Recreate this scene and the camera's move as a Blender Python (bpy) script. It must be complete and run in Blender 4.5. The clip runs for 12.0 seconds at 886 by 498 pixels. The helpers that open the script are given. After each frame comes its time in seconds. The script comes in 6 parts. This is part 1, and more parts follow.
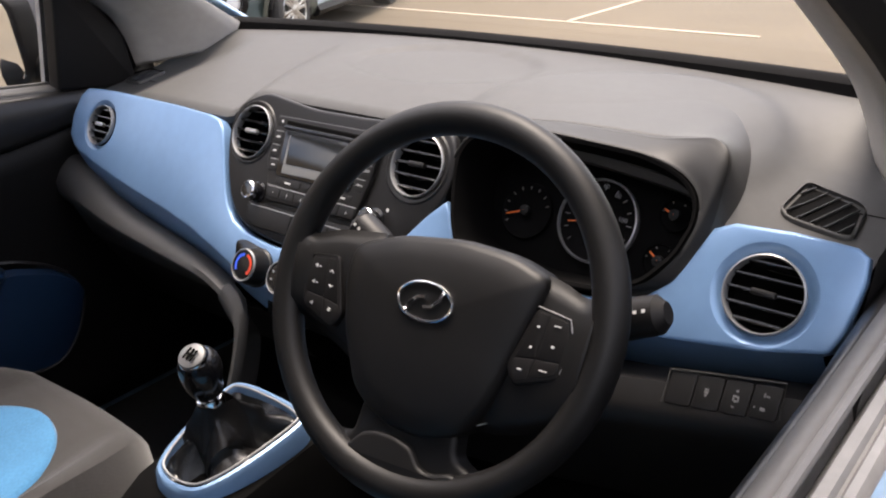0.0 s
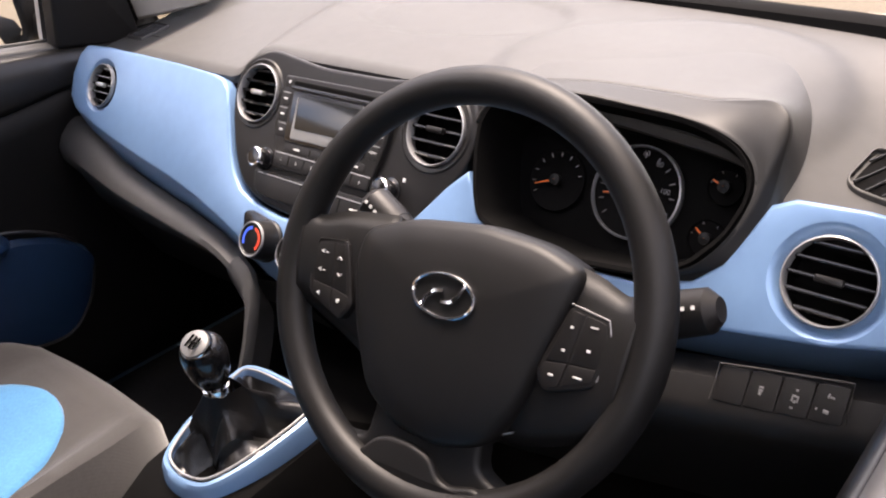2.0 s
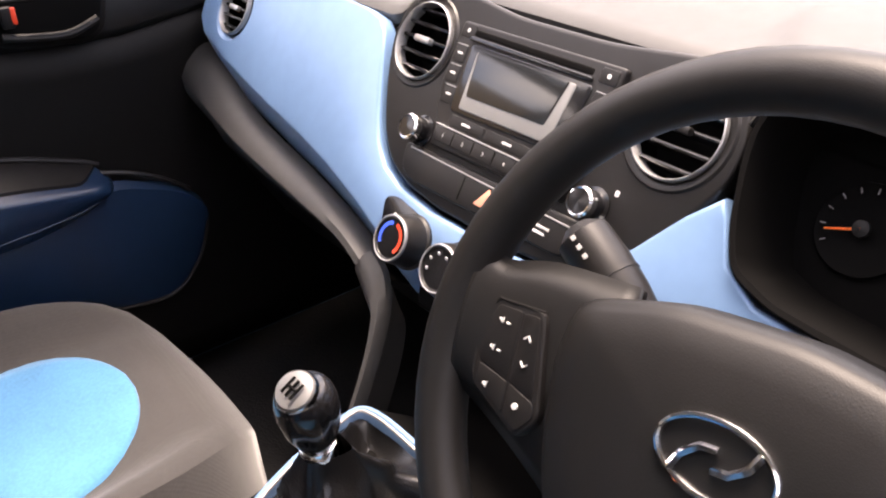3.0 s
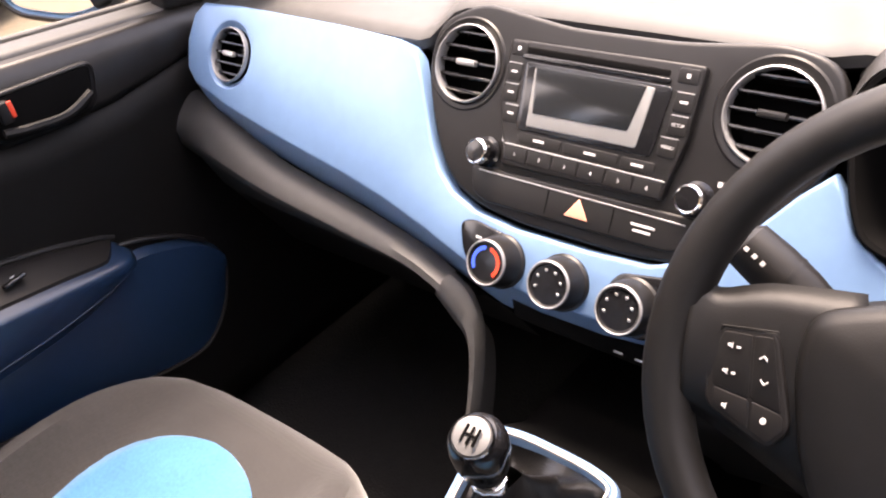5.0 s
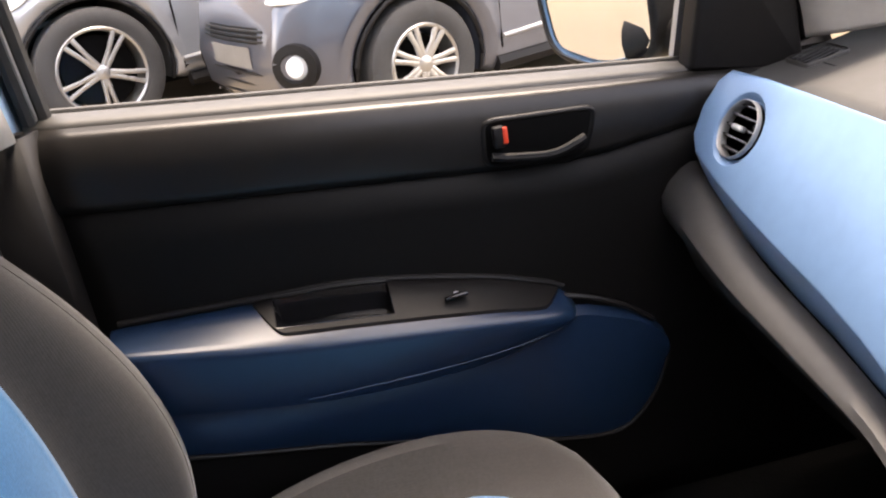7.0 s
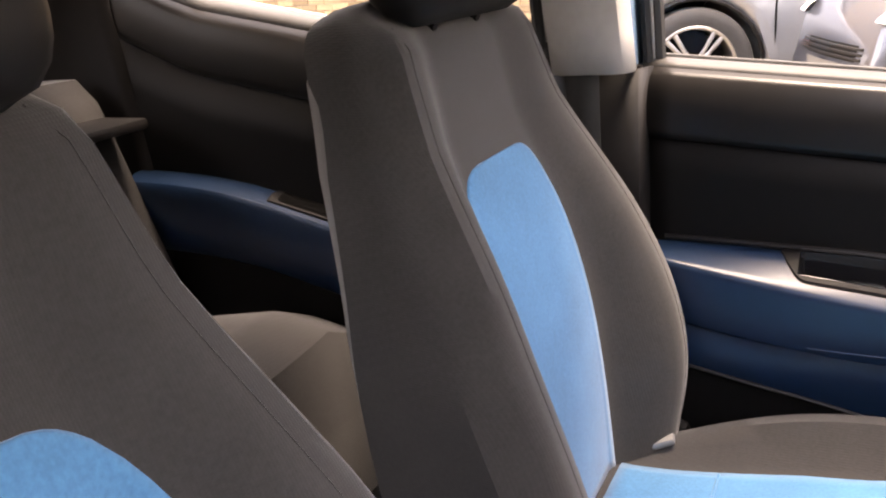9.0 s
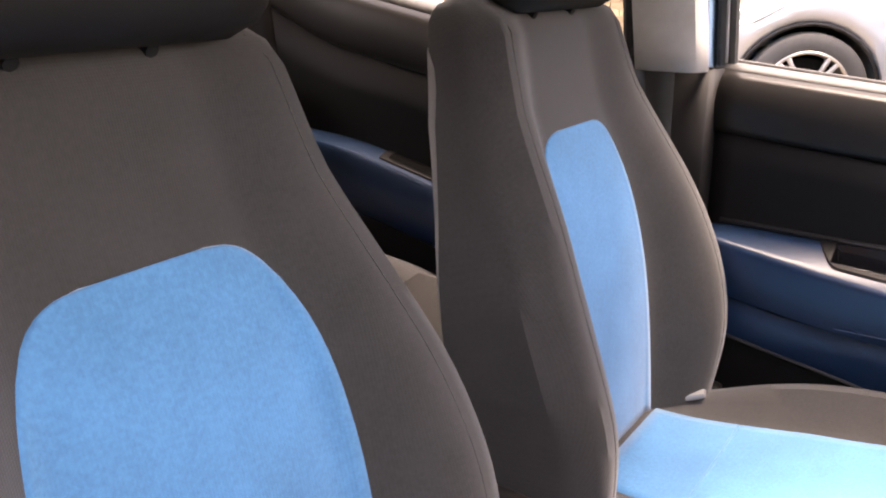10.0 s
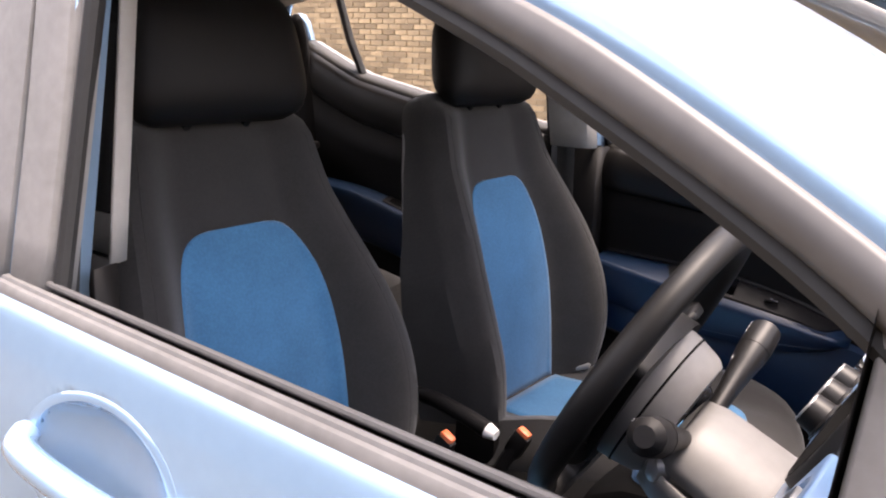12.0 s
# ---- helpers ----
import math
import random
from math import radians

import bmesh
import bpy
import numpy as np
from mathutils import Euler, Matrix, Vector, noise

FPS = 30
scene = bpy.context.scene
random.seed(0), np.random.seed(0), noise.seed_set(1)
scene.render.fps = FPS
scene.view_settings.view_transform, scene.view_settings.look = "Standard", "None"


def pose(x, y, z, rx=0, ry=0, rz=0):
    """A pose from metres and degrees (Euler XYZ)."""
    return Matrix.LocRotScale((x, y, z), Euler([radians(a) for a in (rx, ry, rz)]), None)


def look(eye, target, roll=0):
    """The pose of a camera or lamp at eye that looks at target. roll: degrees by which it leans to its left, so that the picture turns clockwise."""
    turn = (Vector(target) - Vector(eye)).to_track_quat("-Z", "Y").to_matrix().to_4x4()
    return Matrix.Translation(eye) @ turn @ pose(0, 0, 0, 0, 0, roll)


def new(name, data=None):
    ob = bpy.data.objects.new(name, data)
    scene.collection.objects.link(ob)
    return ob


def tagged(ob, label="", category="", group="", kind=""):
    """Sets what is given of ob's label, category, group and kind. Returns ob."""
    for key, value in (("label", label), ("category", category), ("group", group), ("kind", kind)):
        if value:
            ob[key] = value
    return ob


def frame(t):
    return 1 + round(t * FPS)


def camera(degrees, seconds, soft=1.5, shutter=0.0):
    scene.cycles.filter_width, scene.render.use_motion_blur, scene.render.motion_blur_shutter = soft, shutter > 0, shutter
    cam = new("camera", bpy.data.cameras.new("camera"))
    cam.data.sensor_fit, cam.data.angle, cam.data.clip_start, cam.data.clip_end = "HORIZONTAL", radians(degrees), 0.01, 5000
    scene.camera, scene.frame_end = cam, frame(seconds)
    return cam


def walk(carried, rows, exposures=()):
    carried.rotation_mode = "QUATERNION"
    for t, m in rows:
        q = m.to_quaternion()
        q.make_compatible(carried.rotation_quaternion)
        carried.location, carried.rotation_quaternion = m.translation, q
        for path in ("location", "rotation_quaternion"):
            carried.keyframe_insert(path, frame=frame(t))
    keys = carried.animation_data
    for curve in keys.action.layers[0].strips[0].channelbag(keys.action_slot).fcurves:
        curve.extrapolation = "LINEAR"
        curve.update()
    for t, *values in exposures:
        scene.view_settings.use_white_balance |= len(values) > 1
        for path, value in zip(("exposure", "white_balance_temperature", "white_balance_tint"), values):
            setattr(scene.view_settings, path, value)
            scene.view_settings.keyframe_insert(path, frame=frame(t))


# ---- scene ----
cam = camera(54.6, 12.0, 2.1)
PATH = [
    (0, (0.814, -0.41, 1.266), (-0.361, 0.992, 0.458), -2.7),
    (0.5, (0.785, -0.387, 1.27), (-0.369, 0.975, 0.37), -3.6),
    (1, (0.779, -0.376, 1.266), (-0.362, 0.982, 0.342), -3.7),
    (1.5, (0.779, -0.382, 1.266), (-0.369, 0.967, 0.336), -3.7),
    (2, (0.758, -0.33, 1.262), (-0.435, 0.98, 0.335), -4.4),
    (2.5, (0.66, -0.211, 1.225), (-0.655, 0.954, 0.27), -3.4),
    (3, (0.511, -0.161, 1.189), (-0.852, 0.889, 0.17), -1.5),
    (3.5, (0.372, -0.185, 1.197), (-0.872, 0.997, 0.17), 0.3),
    (3.7, (0.365, -0.22, 1.205), (-0.821, 1.01, 0.165), -0.7),
    (5.3, (0.381, -0.275, 1.274), (-0.796, 0.887, 0.148), -10.7),
    (5.5, (0.366, -0.268, 1.272), (-0.805, 0.92, 0.167), -10.4),
    (6, (0.325, -0.208, 1.246), (-1.098, 0.815, 0.283), -10.0),
    (6.2, (0.325, -0.188, 1.240), (-1.228, 0.71, 0.366), -8.8),
    (6.5, (0.326, -0.185, 1.212), (-1.368, 0.519, 0.417), -8.2),
    (7, (0.321, -0.164, 1.205), (-1.493, 0.105, 0.408), -8.7),
    (7.5, (0.349, -0.175, 1.211), (-1.475, -0.288, 0.399), -8.3),
    (7.7, (0.366, -0.18, 1.214), (-1.454, -0.433, 0.425), -8.2),
    (9.3, (0.601, -0.14, 1.164), (-1.047, -1.097, 0.555), -3.6),
    (9.5, (0.646, -0.113, 1.166), (-0.982, -1.106, 0.564), -2.6),
    (10, (0.729, -0.033, 1.163), (-0.844, -1.103, 0.544), -0.3),
    (10.5, (0.821, 0.089, 1.179), (-0.715, -1.041, 0.577), -0.3),
    (11, (0.933, 0.26, 1.208), (-0.581, -0.917, 0.639), 1.4),
    (11.5, (1.048, 0.356, 1.223), (-0.46, -0.853, 0.711), 2.2),
    (12, (1.192, 0.461, 1.233), (-0.369, -0.701, 0.771), 1.7),
]
EXPOSURE = [(0.0, 2.65, 7300, 16), (1.0, 3.10, 7600, 21), (2.0, 3.22, 7600, 21), (3.0, 3.60, 7950, 23), (3.5, 3.62, 7950, 24), (5.0, 3.92, 8050, 24), (6.0, 3.62, 8200, 20), (6.5, 3.25, 7800, 18), (7.0, 3.60, 8000, 18), (7.5, 4.15, 8300, 21), (9.5, 4.0, 8700, 24), (10.0, 4.25, 8500, 27), (10.5, 4.70, 8600, 38), (11.0, 4.68, 8900, 42), (11.5, 4.02, 7900, 30), (12.0, 3.0, 7400, 22)]
walk(cam, [(t, look(eye, target, roll)) for t, eye, target, roll in PATH], EXPOSURE)

# ---- world and sun ----
SUN_AZ, SUN_EL = radians(-32), radians(74)      # azimuth from +y towards +x
world = bpy.data.worlds.new("world")
scene.world = world
world.use_nodes = True
wn = world.node_tree.nodes
sky = wn.new("ShaderNodeTexSky")
sky.sky_type = "NISHITA"
sky.sun_disc = False
sky.sun_elevation, sky.sun_rotation = SUN_EL, SUN_AZ
sky.air_density, sky.dust_density = 1.0, 2.0
wn["Background"].inputs["Strength"].default_value = 0.087
wl = world.node_tree.links
# drifting white cloud over the blue
wtc, cloud, cr, cmix = wn.new("ShaderNodeTexCoord"), wn.new("ShaderNodeTexNoise"), wn.new("ShaderNodeMapRange"), wn.new("ShaderNodeMix")
cloud.inputs["Scale"].default_value, cloud.inputs["Detail"].default_value, cloud.inputs["Roughness"].default_value = 3.2, 7, 0.6
cr.inputs["From Min"].default_value, cr.inputs["From Max"].default_value = 0.40, 0.66
cr.inputs["To Max"].default_value = 0.9
cmix.data_type = "RGBA"
cmix.inputs["B"].default_value = (9.0, 9.0, 9.1, 1)
wl.new(wtc.outputs["Generated"], cloud.inputs["Vector"])
wl.new(cloud.outputs["Fac"], cr.inputs["Value"])
wl.new(cr.outputs[0], cmix.inputs["Factor"])
wl.new(sky.outputs[0], cmix.inputs["A"])
wl.new(cmix.outputs["Result"], wn["Background"].inputs["Color"])
sun = new("sun", bpy.data.lights.new("sun", "SUN"))
sun.data.energy, sun.data.angle, sun.data.color = 1.25, radians(26), (1.0, 0.96, 0.90)
sun_dir = Vector((math.sin(SUN_AZ) * math.cos(SUN_EL), math.cos(SUN_AZ) * math.cos(SUN_EL), math.sin(SUN_EL)))
sun.matrix_basis = look(sun_dir * 30, (0, 0, 0))


# ---- materials ----
def mat(name, base, rough=0.5, metal=0.0, var=0.15, scale=8.0, bump=0.0, bscale=400.0, coat=0.0, spec=0.5, fine=60.0, sheen=0.0):
    m = bpy.data.materials.new(name)
    m.use_nodes = True
    n, l = m.node_tree.nodes, m.node_tree.links
    b = n["Principled BSDF"]
    b.inputs["Metallic"].default_value = metal
    b.inputs["Specular IOR Level"].default_value = spec
    b.inputs["Coat Weight"].default_value = coat
    b.inputs["Coat Roughness"].default_value = 0.04
    b.inputs["Sheen Weight"].default_value = sheen
    tc = n.new("ShaderNodeTexCoord")
    big, small = n.new("ShaderNodeTexNoise"), n.new("ShaderNodeTexNoise")
    big.inputs["Scale"].default_value, big.inputs["Detail"].default_value = scale, 4
    small.inputs["Scale"].default_value, small.inputs["Detail"].default_value = fine, 3
    for t in (big, small):
        l.new(tc.outputs["Object"], t.inputs["Vector"])
    add = n.new("ShaderNodeMath")
    add.operation = "ADD"
    l.new(big.outputs["Fac"], add.inputs[0])
    l.new(small.outputs["Fac"], add.inputs[1])
    ramp = n.new("ShaderNodeMapRange")
    ramp.inputs["From Min"].default_value, ramp.inputs["From Max"].default_value = 0.7, 1.3
    ramp.inputs["To Min"].default_value, ramp.inputs["To Max"].default_value = 1 - var, 1 + var
    l.new(add.outputs[0], ramp.inputs["Value"])
    mul = n.new("ShaderNodeVectorMath")
    mul.operation = "SCALE"
    mul.inputs[0].default_value = base
    l.new(ramp.outputs[0], mul.inputs["Scale"])
    l.new(mul.outputs[0], b.inputs["Base Color"])
    rr = n.new("ShaderNodeMapRange")
    rr.inputs["To Min"].default_value, rr.inputs["To Max"].default_value = max(rough - 0.02, 0.02), rough + 0.02
    l.new(big.outputs["Fac"], rr.inputs["Value"])
    l.new(rr.outputs[0], b.inputs["Roughness"])
    if bump:
        g = n.new("ShaderNodeTexVoronoi")
        g.inputs["Scale"].default_value = bscale
        l.new(tc.outputs["Object"], g.inputs["Vector"])
        bp = n.new("ShaderNodeBump")
        bp.inputs["Strength"].default_value, bp.inputs["Distance"].default_value = bump, 0.001
        l.new(g.outputs["Distance"], bp.inputs["Height"])
        l.new(bp.outputs[0], b.inputs["Normal"])
    return m


def glass_mat(name, tint=(1, 1, 1), gloss=0.04, edge=0.3):
    """Thin pane: clear, with a faint mirror that grows at glancing angles."""
    m = bpy.data.materials.new(name)
    m.use_nodes = True
    n, l = m.node_tree.nodes, m.node_tree.links
    n.remove(n["Principled BSDF"])
    tr, gl, mix, fr = n.new("ShaderNodeBsdfTransparent"), n.new("ShaderNodeBsdfGlossy"), n.new("ShaderNodeMixShader"), n.new("ShaderNodeLayerWeight")
    tr.inputs["Color"].default_value = (*tint, 1)
    gl.inputs["Roughness"].default_value = gloss
    fr.inputs["Blend"].default_value = 0.5
    pw, ma = n.new("ShaderNodeMath"), n.new("ShaderNodeMath")
    pw.operation, ma.operation = "POWER", "MULTIPLY_ADD"
    pw.inputs[1].default_value = 4.0
    ma.inputs[1].default_value, ma.inputs[2].default_value = edge, 0.02
    l.new(fr.outputs["Facing"], pw.inputs[0])
    l.new(pw.outputs[0], ma.inputs[0])
    l.new(ma.outputs[0], mix.inputs[0])
    l.new(tr.outputs[0], mix.inputs[1])
    l.new(gl.outputs[0], mix.inputs[2])
    l.new(mix.outputs[0], n["Material Output"].inputs["Surface"])
    return m


def fabric_mat(name, base, scale=520.0):
    """Woven cloth: crossed threads as fine relief, faint blotches of wear."""
    m = mat(name, base, 0.92, var=0.16, scale=14, fine=240, spec=0.15, sheen=0.25)
    n, l = m.node_tree.nodes, m.node_tree.links
    tc = n.new("ShaderNodeTexCoord")
    wa, wb = n.new("ShaderNodeTexWave"), n.new("ShaderNodeTexWave")
    wb.bands_direction = "Z"
    for w in (wa, wb):
        w.inputs["Scale"].default_value, w.inputs["Distortion"].default_value = scale / 4, 1.2
        l.new(tc.outputs["Object"], w.inputs["Vector"])
    mx = n.new("ShaderNodeMath")
    mx.operation = "MULTIPLY"
    l.new(wa.outputs["Fac"], mx.inputs[0])
    l.new(wb.outputs["Fac"], mx.inputs[1])
    bp = n.new("ShaderNodeBump")
    bp.inputs["Strength"].default_value, bp.inputs["Distance"].default_value = 0.16, 0.0008
    l.new(mx.outputs[0], bp.inputs["Height"])
    l.new(bp.outputs[0], n["Principled BSDF"].inputs["Normal"])
    return m


M_DASH = mat("grained_grey_plastic", (0.0375, 0.0360, 0.0345), 0.52, spec=0.40, bump=0.07, bscale=900, var=0.10)
# copy of the grey plastic for upward faces, light put into its colour
M_DASH_LIT = mat("matt_dash_plastic_lit", (0.044, 0.0432, 0.0418), 0.55, spec=0.35, bump=0.08, bscale=900, var=0.10)
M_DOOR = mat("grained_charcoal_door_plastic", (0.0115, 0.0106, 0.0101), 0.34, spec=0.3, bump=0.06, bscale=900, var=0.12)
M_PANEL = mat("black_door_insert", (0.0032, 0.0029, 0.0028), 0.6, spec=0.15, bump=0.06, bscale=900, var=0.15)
M_BLACK = mat("grained_black_plastic", (0.0056, 0.0050, 0.0050), 0.55, spec=0.22, bump=0.06, bscale=900, var=0.15)
M_WHEEL = mat("soft_black_polyurethane", (0.0058, 0.0055, 0.0055), 0.48, spec=0.27, bump=0.06, bscale=1100, var=0.12)
# hood plastic darkened for the face turned away from the windscreen light
M_HOOD_SHADE = mat("grained_hood_shade", (0.0165, 0.0158, 0.0152), 0.5, spec=0.3, bump=0.07, bscale=900, var=0.10)
M_KNEE = mat("satin_grey_knee_plastic", (0.0108, 0.0102, 0.0100), 0.46, spec=0.26, bump=0.06, bscale=900, var=0.10)
# driver's ledge: same plastic made paler, with the light on it in the colour
M_LEDGE_LIT = mat("lit_grained_window_ledge", (0.12, 0.114, 0.109), 0.55, spec=0.35, bump=0.06, bscale=900, var=0.10)
M_CONSOLE = mat("satin_charcoal_plastic", (0.0082, 0.0076, 0.0075), 0.42, spec=0.28, bump=0.05, bscale=900, var=0.08)
# dash grey made paler: sky light on the column is in the colour
M_COLUMN_LIT = mat("lit_column_plastic", (0.14, 0.135, 0.13), 0.5, spec=0.45, bump=0.06, bscale=900, var=0.1)
M_GLOSS = mat("gloss_black_plastic", (0.008, 0.008, 0.009), 0.14, var=0.1)
# far blacker than real plastic: shade of recesses is part of this colour
M_DARK = mat("matt_black_and_shade", (0.0019, 0.0018, 0.0018), 0.8, spec=0.06, var=0.2)
M_BLUE = mat("satin_blue_trim", (0.134, 0.238, 0.392), 0.32, metal=0.25, var=0.05, bump=0.05, bscale=1500)
M_DOORBLUE = mat("door_blue_plastic", (0.0055, 0.0185, 0.045), 0.35, spec=0.5, var=0.07, bump=0.03, bscale=1000)
M_CREASE = mat("pale_blue_crease", (0.05, 0.075, 0.11), 0.4, var=0.05)
M_SEATGREY = fabric_mat("grey_seat_cloth", (0.0255, 0.0244, 0.0241))
M_SEATBLUE = fabric_mat("blue_seat_cloth", (0.040, 0.150, 0.280), 380)
M_CHROME = mat("chrome", (0.78, 0.78, 0.78), 0.12, metal=1.0, var=0.05)
M_CAP = mat("brushed_silver_cap", (0.15, 0.15, 0.15), 0.42, metal=0.5, var=0.06)
M_SILVER = mat("silver_plastic", (0.30, 0.30, 0.30), 0.38, metal=0.6, var=0.05)
M_TRIM = mat("pillar_trim_grey", (0.36, 0.34, 0.31), 0.6, var=0.06, bump=0.15, bscale=900)
M_LINER = mat("roof_lining", (0.45, 0.43, 0.40), 0.9, var=0.06, bump=0.2, bscale=500)
M_SCREEN = mat("radio_display_glass", (0.012, 0.013, 0.014), 0.12, var=0.1)
M_WHITE = mat("white_print", (0.48, 0.48, 0.47), 0.6, var=0.03)
M_TICK = mat("dim_dial_print", (0.14, 0.14, 0.14), 0.6, var=0.05)
M_BEZEL = mat("pale_grey_display_bezel", (0.17, 0.17, 0.165), 0.45, spec=0.5, var=0.06)
M_CARD = mat("white_card", (0.75, 0.75, 0.73), 0.6, var=0.03)
M_ORANGE = mat("orange_needle", (0.85, 0.16, 0.03), 0.5, var=0.05)
M_RED = mat("red_plastic", (0.62, 0.05, 0.02), 0.4, var=0.05)
M_ORANGERED = mat("orange_red_button", (0.80, 0.17, 0.06), 0.4, var=0.05)
M_HAZ = mat("amber_print", (0.80, 0.33, 0.22), 0.5, var=0.05)
M_CBLUE = mat("cold_blue_print", (0.03, 0.10, 0.70), 0.5, var=0.05)
M_PAINT = mat("light_blue_metallic_paint", (0.32, 0.50, 0.70), 0.25, metal=0.45, var=0.03, coat=1.0)
M_RUBBER = mat("black_rubber", (0.018, 0.018, 0.018), 0.65, var=0.15)
M_SEAL = mat("weathered_grey_seal", (0.25, 0.242, 0.235), 0.6, var=0.12)
M_WAIST = mat("ribbed_grey_waist_rubber", (0.17, 0.163, 0.156), 0.6, var=0.14)
M_FRAME = mat("satin_dark_frame", (0.10, 0.096, 0.094), 0.5, var=0.12)
M_CARPET = mat("black_carpet", (0.006, 0.0056, 0.0056), 0.95, var=0.3, bump=0.5, bscale=300)
M_GLASS = glass_mat("clear_glass", edge=0.35)
M_SCREENGLASS = glass_mat("coated_windscreen_glass", edge=0.2)
M_LEATHER = mat("black_gaiter_leather", (0.0045, 0.0042, 0.0042), 0.30, var=0.15, bump=0.2, bscale=500)
M_BELT = mat("seat_belt_webbing", (0.008, 0.008, 0.008), 0.8, var=0.1, bump=0.3, bscale=1200)
M_MIRROR = mat("mirror_glass", (0.85, 0.87, 0.88), 0.02, metal=1.0, var=0.01)
M_GREYPAINT = mat("slate_grey_metallic_paint", (0.105, 0.113, 0.138), 0.3, metal=0.5, var=0.04, coat=1.0)
M_SILVERPAINT = mat("silver_metallic_paint", (0.30, 0.31, 0.325), 0.3, metal=0.5, var=0.04, coat=1.0)
M_GREENPAINT = mat("dark_metallic_paint", (0.05, 0.07, 0.065), 0.3, metal=0.4, var=0.04, coat=1.0)
M_PLATE = mat("dull_grey_plate", (0.16, 0.15, 0.135), 0.6, var=0.1)
M_ALLOY = mat("silver_alloy", (0.40, 0.395, 0.385), 0.3, metal=0.8, var=0.06)
M_TYRE = mat("tyre_rubber", (0.03, 0.029, 0.028), 0.75, var=0.2, bump=0.2, bscale=200)
M_LENS = mat("clear_lamp_lens", (0.75, 0.77, 0.78), 0.08, var=0.1, coat=1.0)
M_DARKGLASS = mat("dark_car_glass", (0.015, 0.018, 0.02), 0.05, var=0.1)


def ground_material():
    m = mat("pale_worn_paving", (0.092, 0.072, 0.046), 0.85, var=0.22, scale=0.6, fine=25, bump=0.4, bscale=60)
    return m


def brick_material():
    m = mat("buff_brick", (0.40, 0.29, 0.17), 0.85, var=0.2, scale=3, fine=60, bump=0.3, bscale=90)
    n, l = m.node_tree.nodes, m.node_tree.links
    info, geo = n.new("ShaderNodeObjectInfo"), n.new("ShaderNodeNewGeometry")
    s = n.new("ShaderNodeMath")
    s.operation = "ADD"
    l.new(info.outputs["Random"], s.inputs[0])
    l.new(geo.outputs["Random Per Island"], s.inputs[1])
    fr = n.new("ShaderNodeMath")
    fr.operation = "FRACT"
    l.new(s.outputs[0], fr.inputs[0])
    hs = n.new("ShaderNodeHueSaturation")
    mr = n.new("ShaderNodeMapRange")
    mr.inputs["To Min"].default_value, mr.inputs["To Max"].default_value = 0.68, 1.3
    l.new(fr.outputs[0], mr.inputs["Value"])
    l.new(mr.outputs[0], hs.inputs["Value"])
    src = next(x for x in l if x.to_socket == n["Principled BSDF"].inputs["Base Color"]).from_socket
    l.new(src, hs.inputs["Color"])
    l.new(hs.outputs[0], n["Principled BSDF"].inputs["Base Color"])
    return m


M_GROUND, M_BRICK = ground_material(), brick_material()
M_RENDER = mat("grey_wall_render", (0.11, 0.10, 0.09), 0.9, var=0.2, scale=1.2, fine=30, bump=0.3, bscale=80)
M_MORTAR = mat("lime_mortar", (0.36, 0.31, 0.24), 0.95, var=0.12, scale=4, bump=0.3, bscale=150)


# ---- mesh helpers ----
def thing(name, label, category, base=(0, 0, 0), group="", kind=""):
    ob = new(name)
    ob.empty_display_size = 0.05
    ob.location = base
    return tagged(ob, label, category, group, kind)


def part(name, bm, material, parent=None, label="", smooth=True, bev=0.0):
    me = bpy.data.meshes.new(name)
    bmesh.ops.recalc_face_normals(bm, faces=bm.faces)
    if smooth:
        for f in bm.faces:
            f.smooth = True
    bm.to_mesh(me)
    bm.free()
    me.materials.append(material)
    if smooth:
        me.set_sharp_from_angle(angle=radians(38))
    ob = new(name, me)
    if parent:
        ob.parent = parent
        if parent.type == "EMPTY":
            ob.matrix_parent_inverse = Matrix.Translation(-Vector(parent.location))
    if bev:
        b = ob.modifiers.new("bevel", "BEVEL")
        b.width, b.segments, b.limit_method = bev, 2, "ANGLE"
    if label:
        ob["label"] = label
    return ob


def thick(ob, t, offset=-1.0):
    s = ob.modifiers.new("solidify", "SOLIDIFY")
    s.thickness, s.offset = t, offset
    return ob


def grid(rows, closed=False, cap=False):
    """Quads over rows of points; closed joins each row's ends, cap closes first and last rows."""
    bm = bmesh.new()
    vs = [[bm.verts.new(p) for p in r] for r in rows]
    for a, b in zip(vs, vs[1:]):
        k = len(a)
        for i in range(k if closed else k - 1):
            j = (i + 1) % k
            try:
                bm.faces.new((a[i], a[j], b[j], b[i]))
            except ValueError:
                pass
    if cap:
        bm.faces.new(vs[0])
        bm.faces.new(vs[-1])
    return bm


def curve_pts(pts, k=6, closed=False):
    """Smooth curve through the points."""
    P = [Vector(p) for p in pts]
    n, out = len(P), []
    for i in range(n if closed else n - 1):
        g = (lambda j: P[j % n]) if closed else (lambda j: P[min(max(j, 0), n - 1)])
        a, b, c, d = g(i - 1), g(i), g(i + 1), g(i + 2)
        for s in range(k):
            t = s / k
            out.append(0.5 * (2 * b + (c - a) * t + (2 * a - 5 * b + 4 * c - d) * t * t + (3 * b - a - 3 * c + d) * t ** 3))
    if not closed:
        out.append(P[-1])
    return out


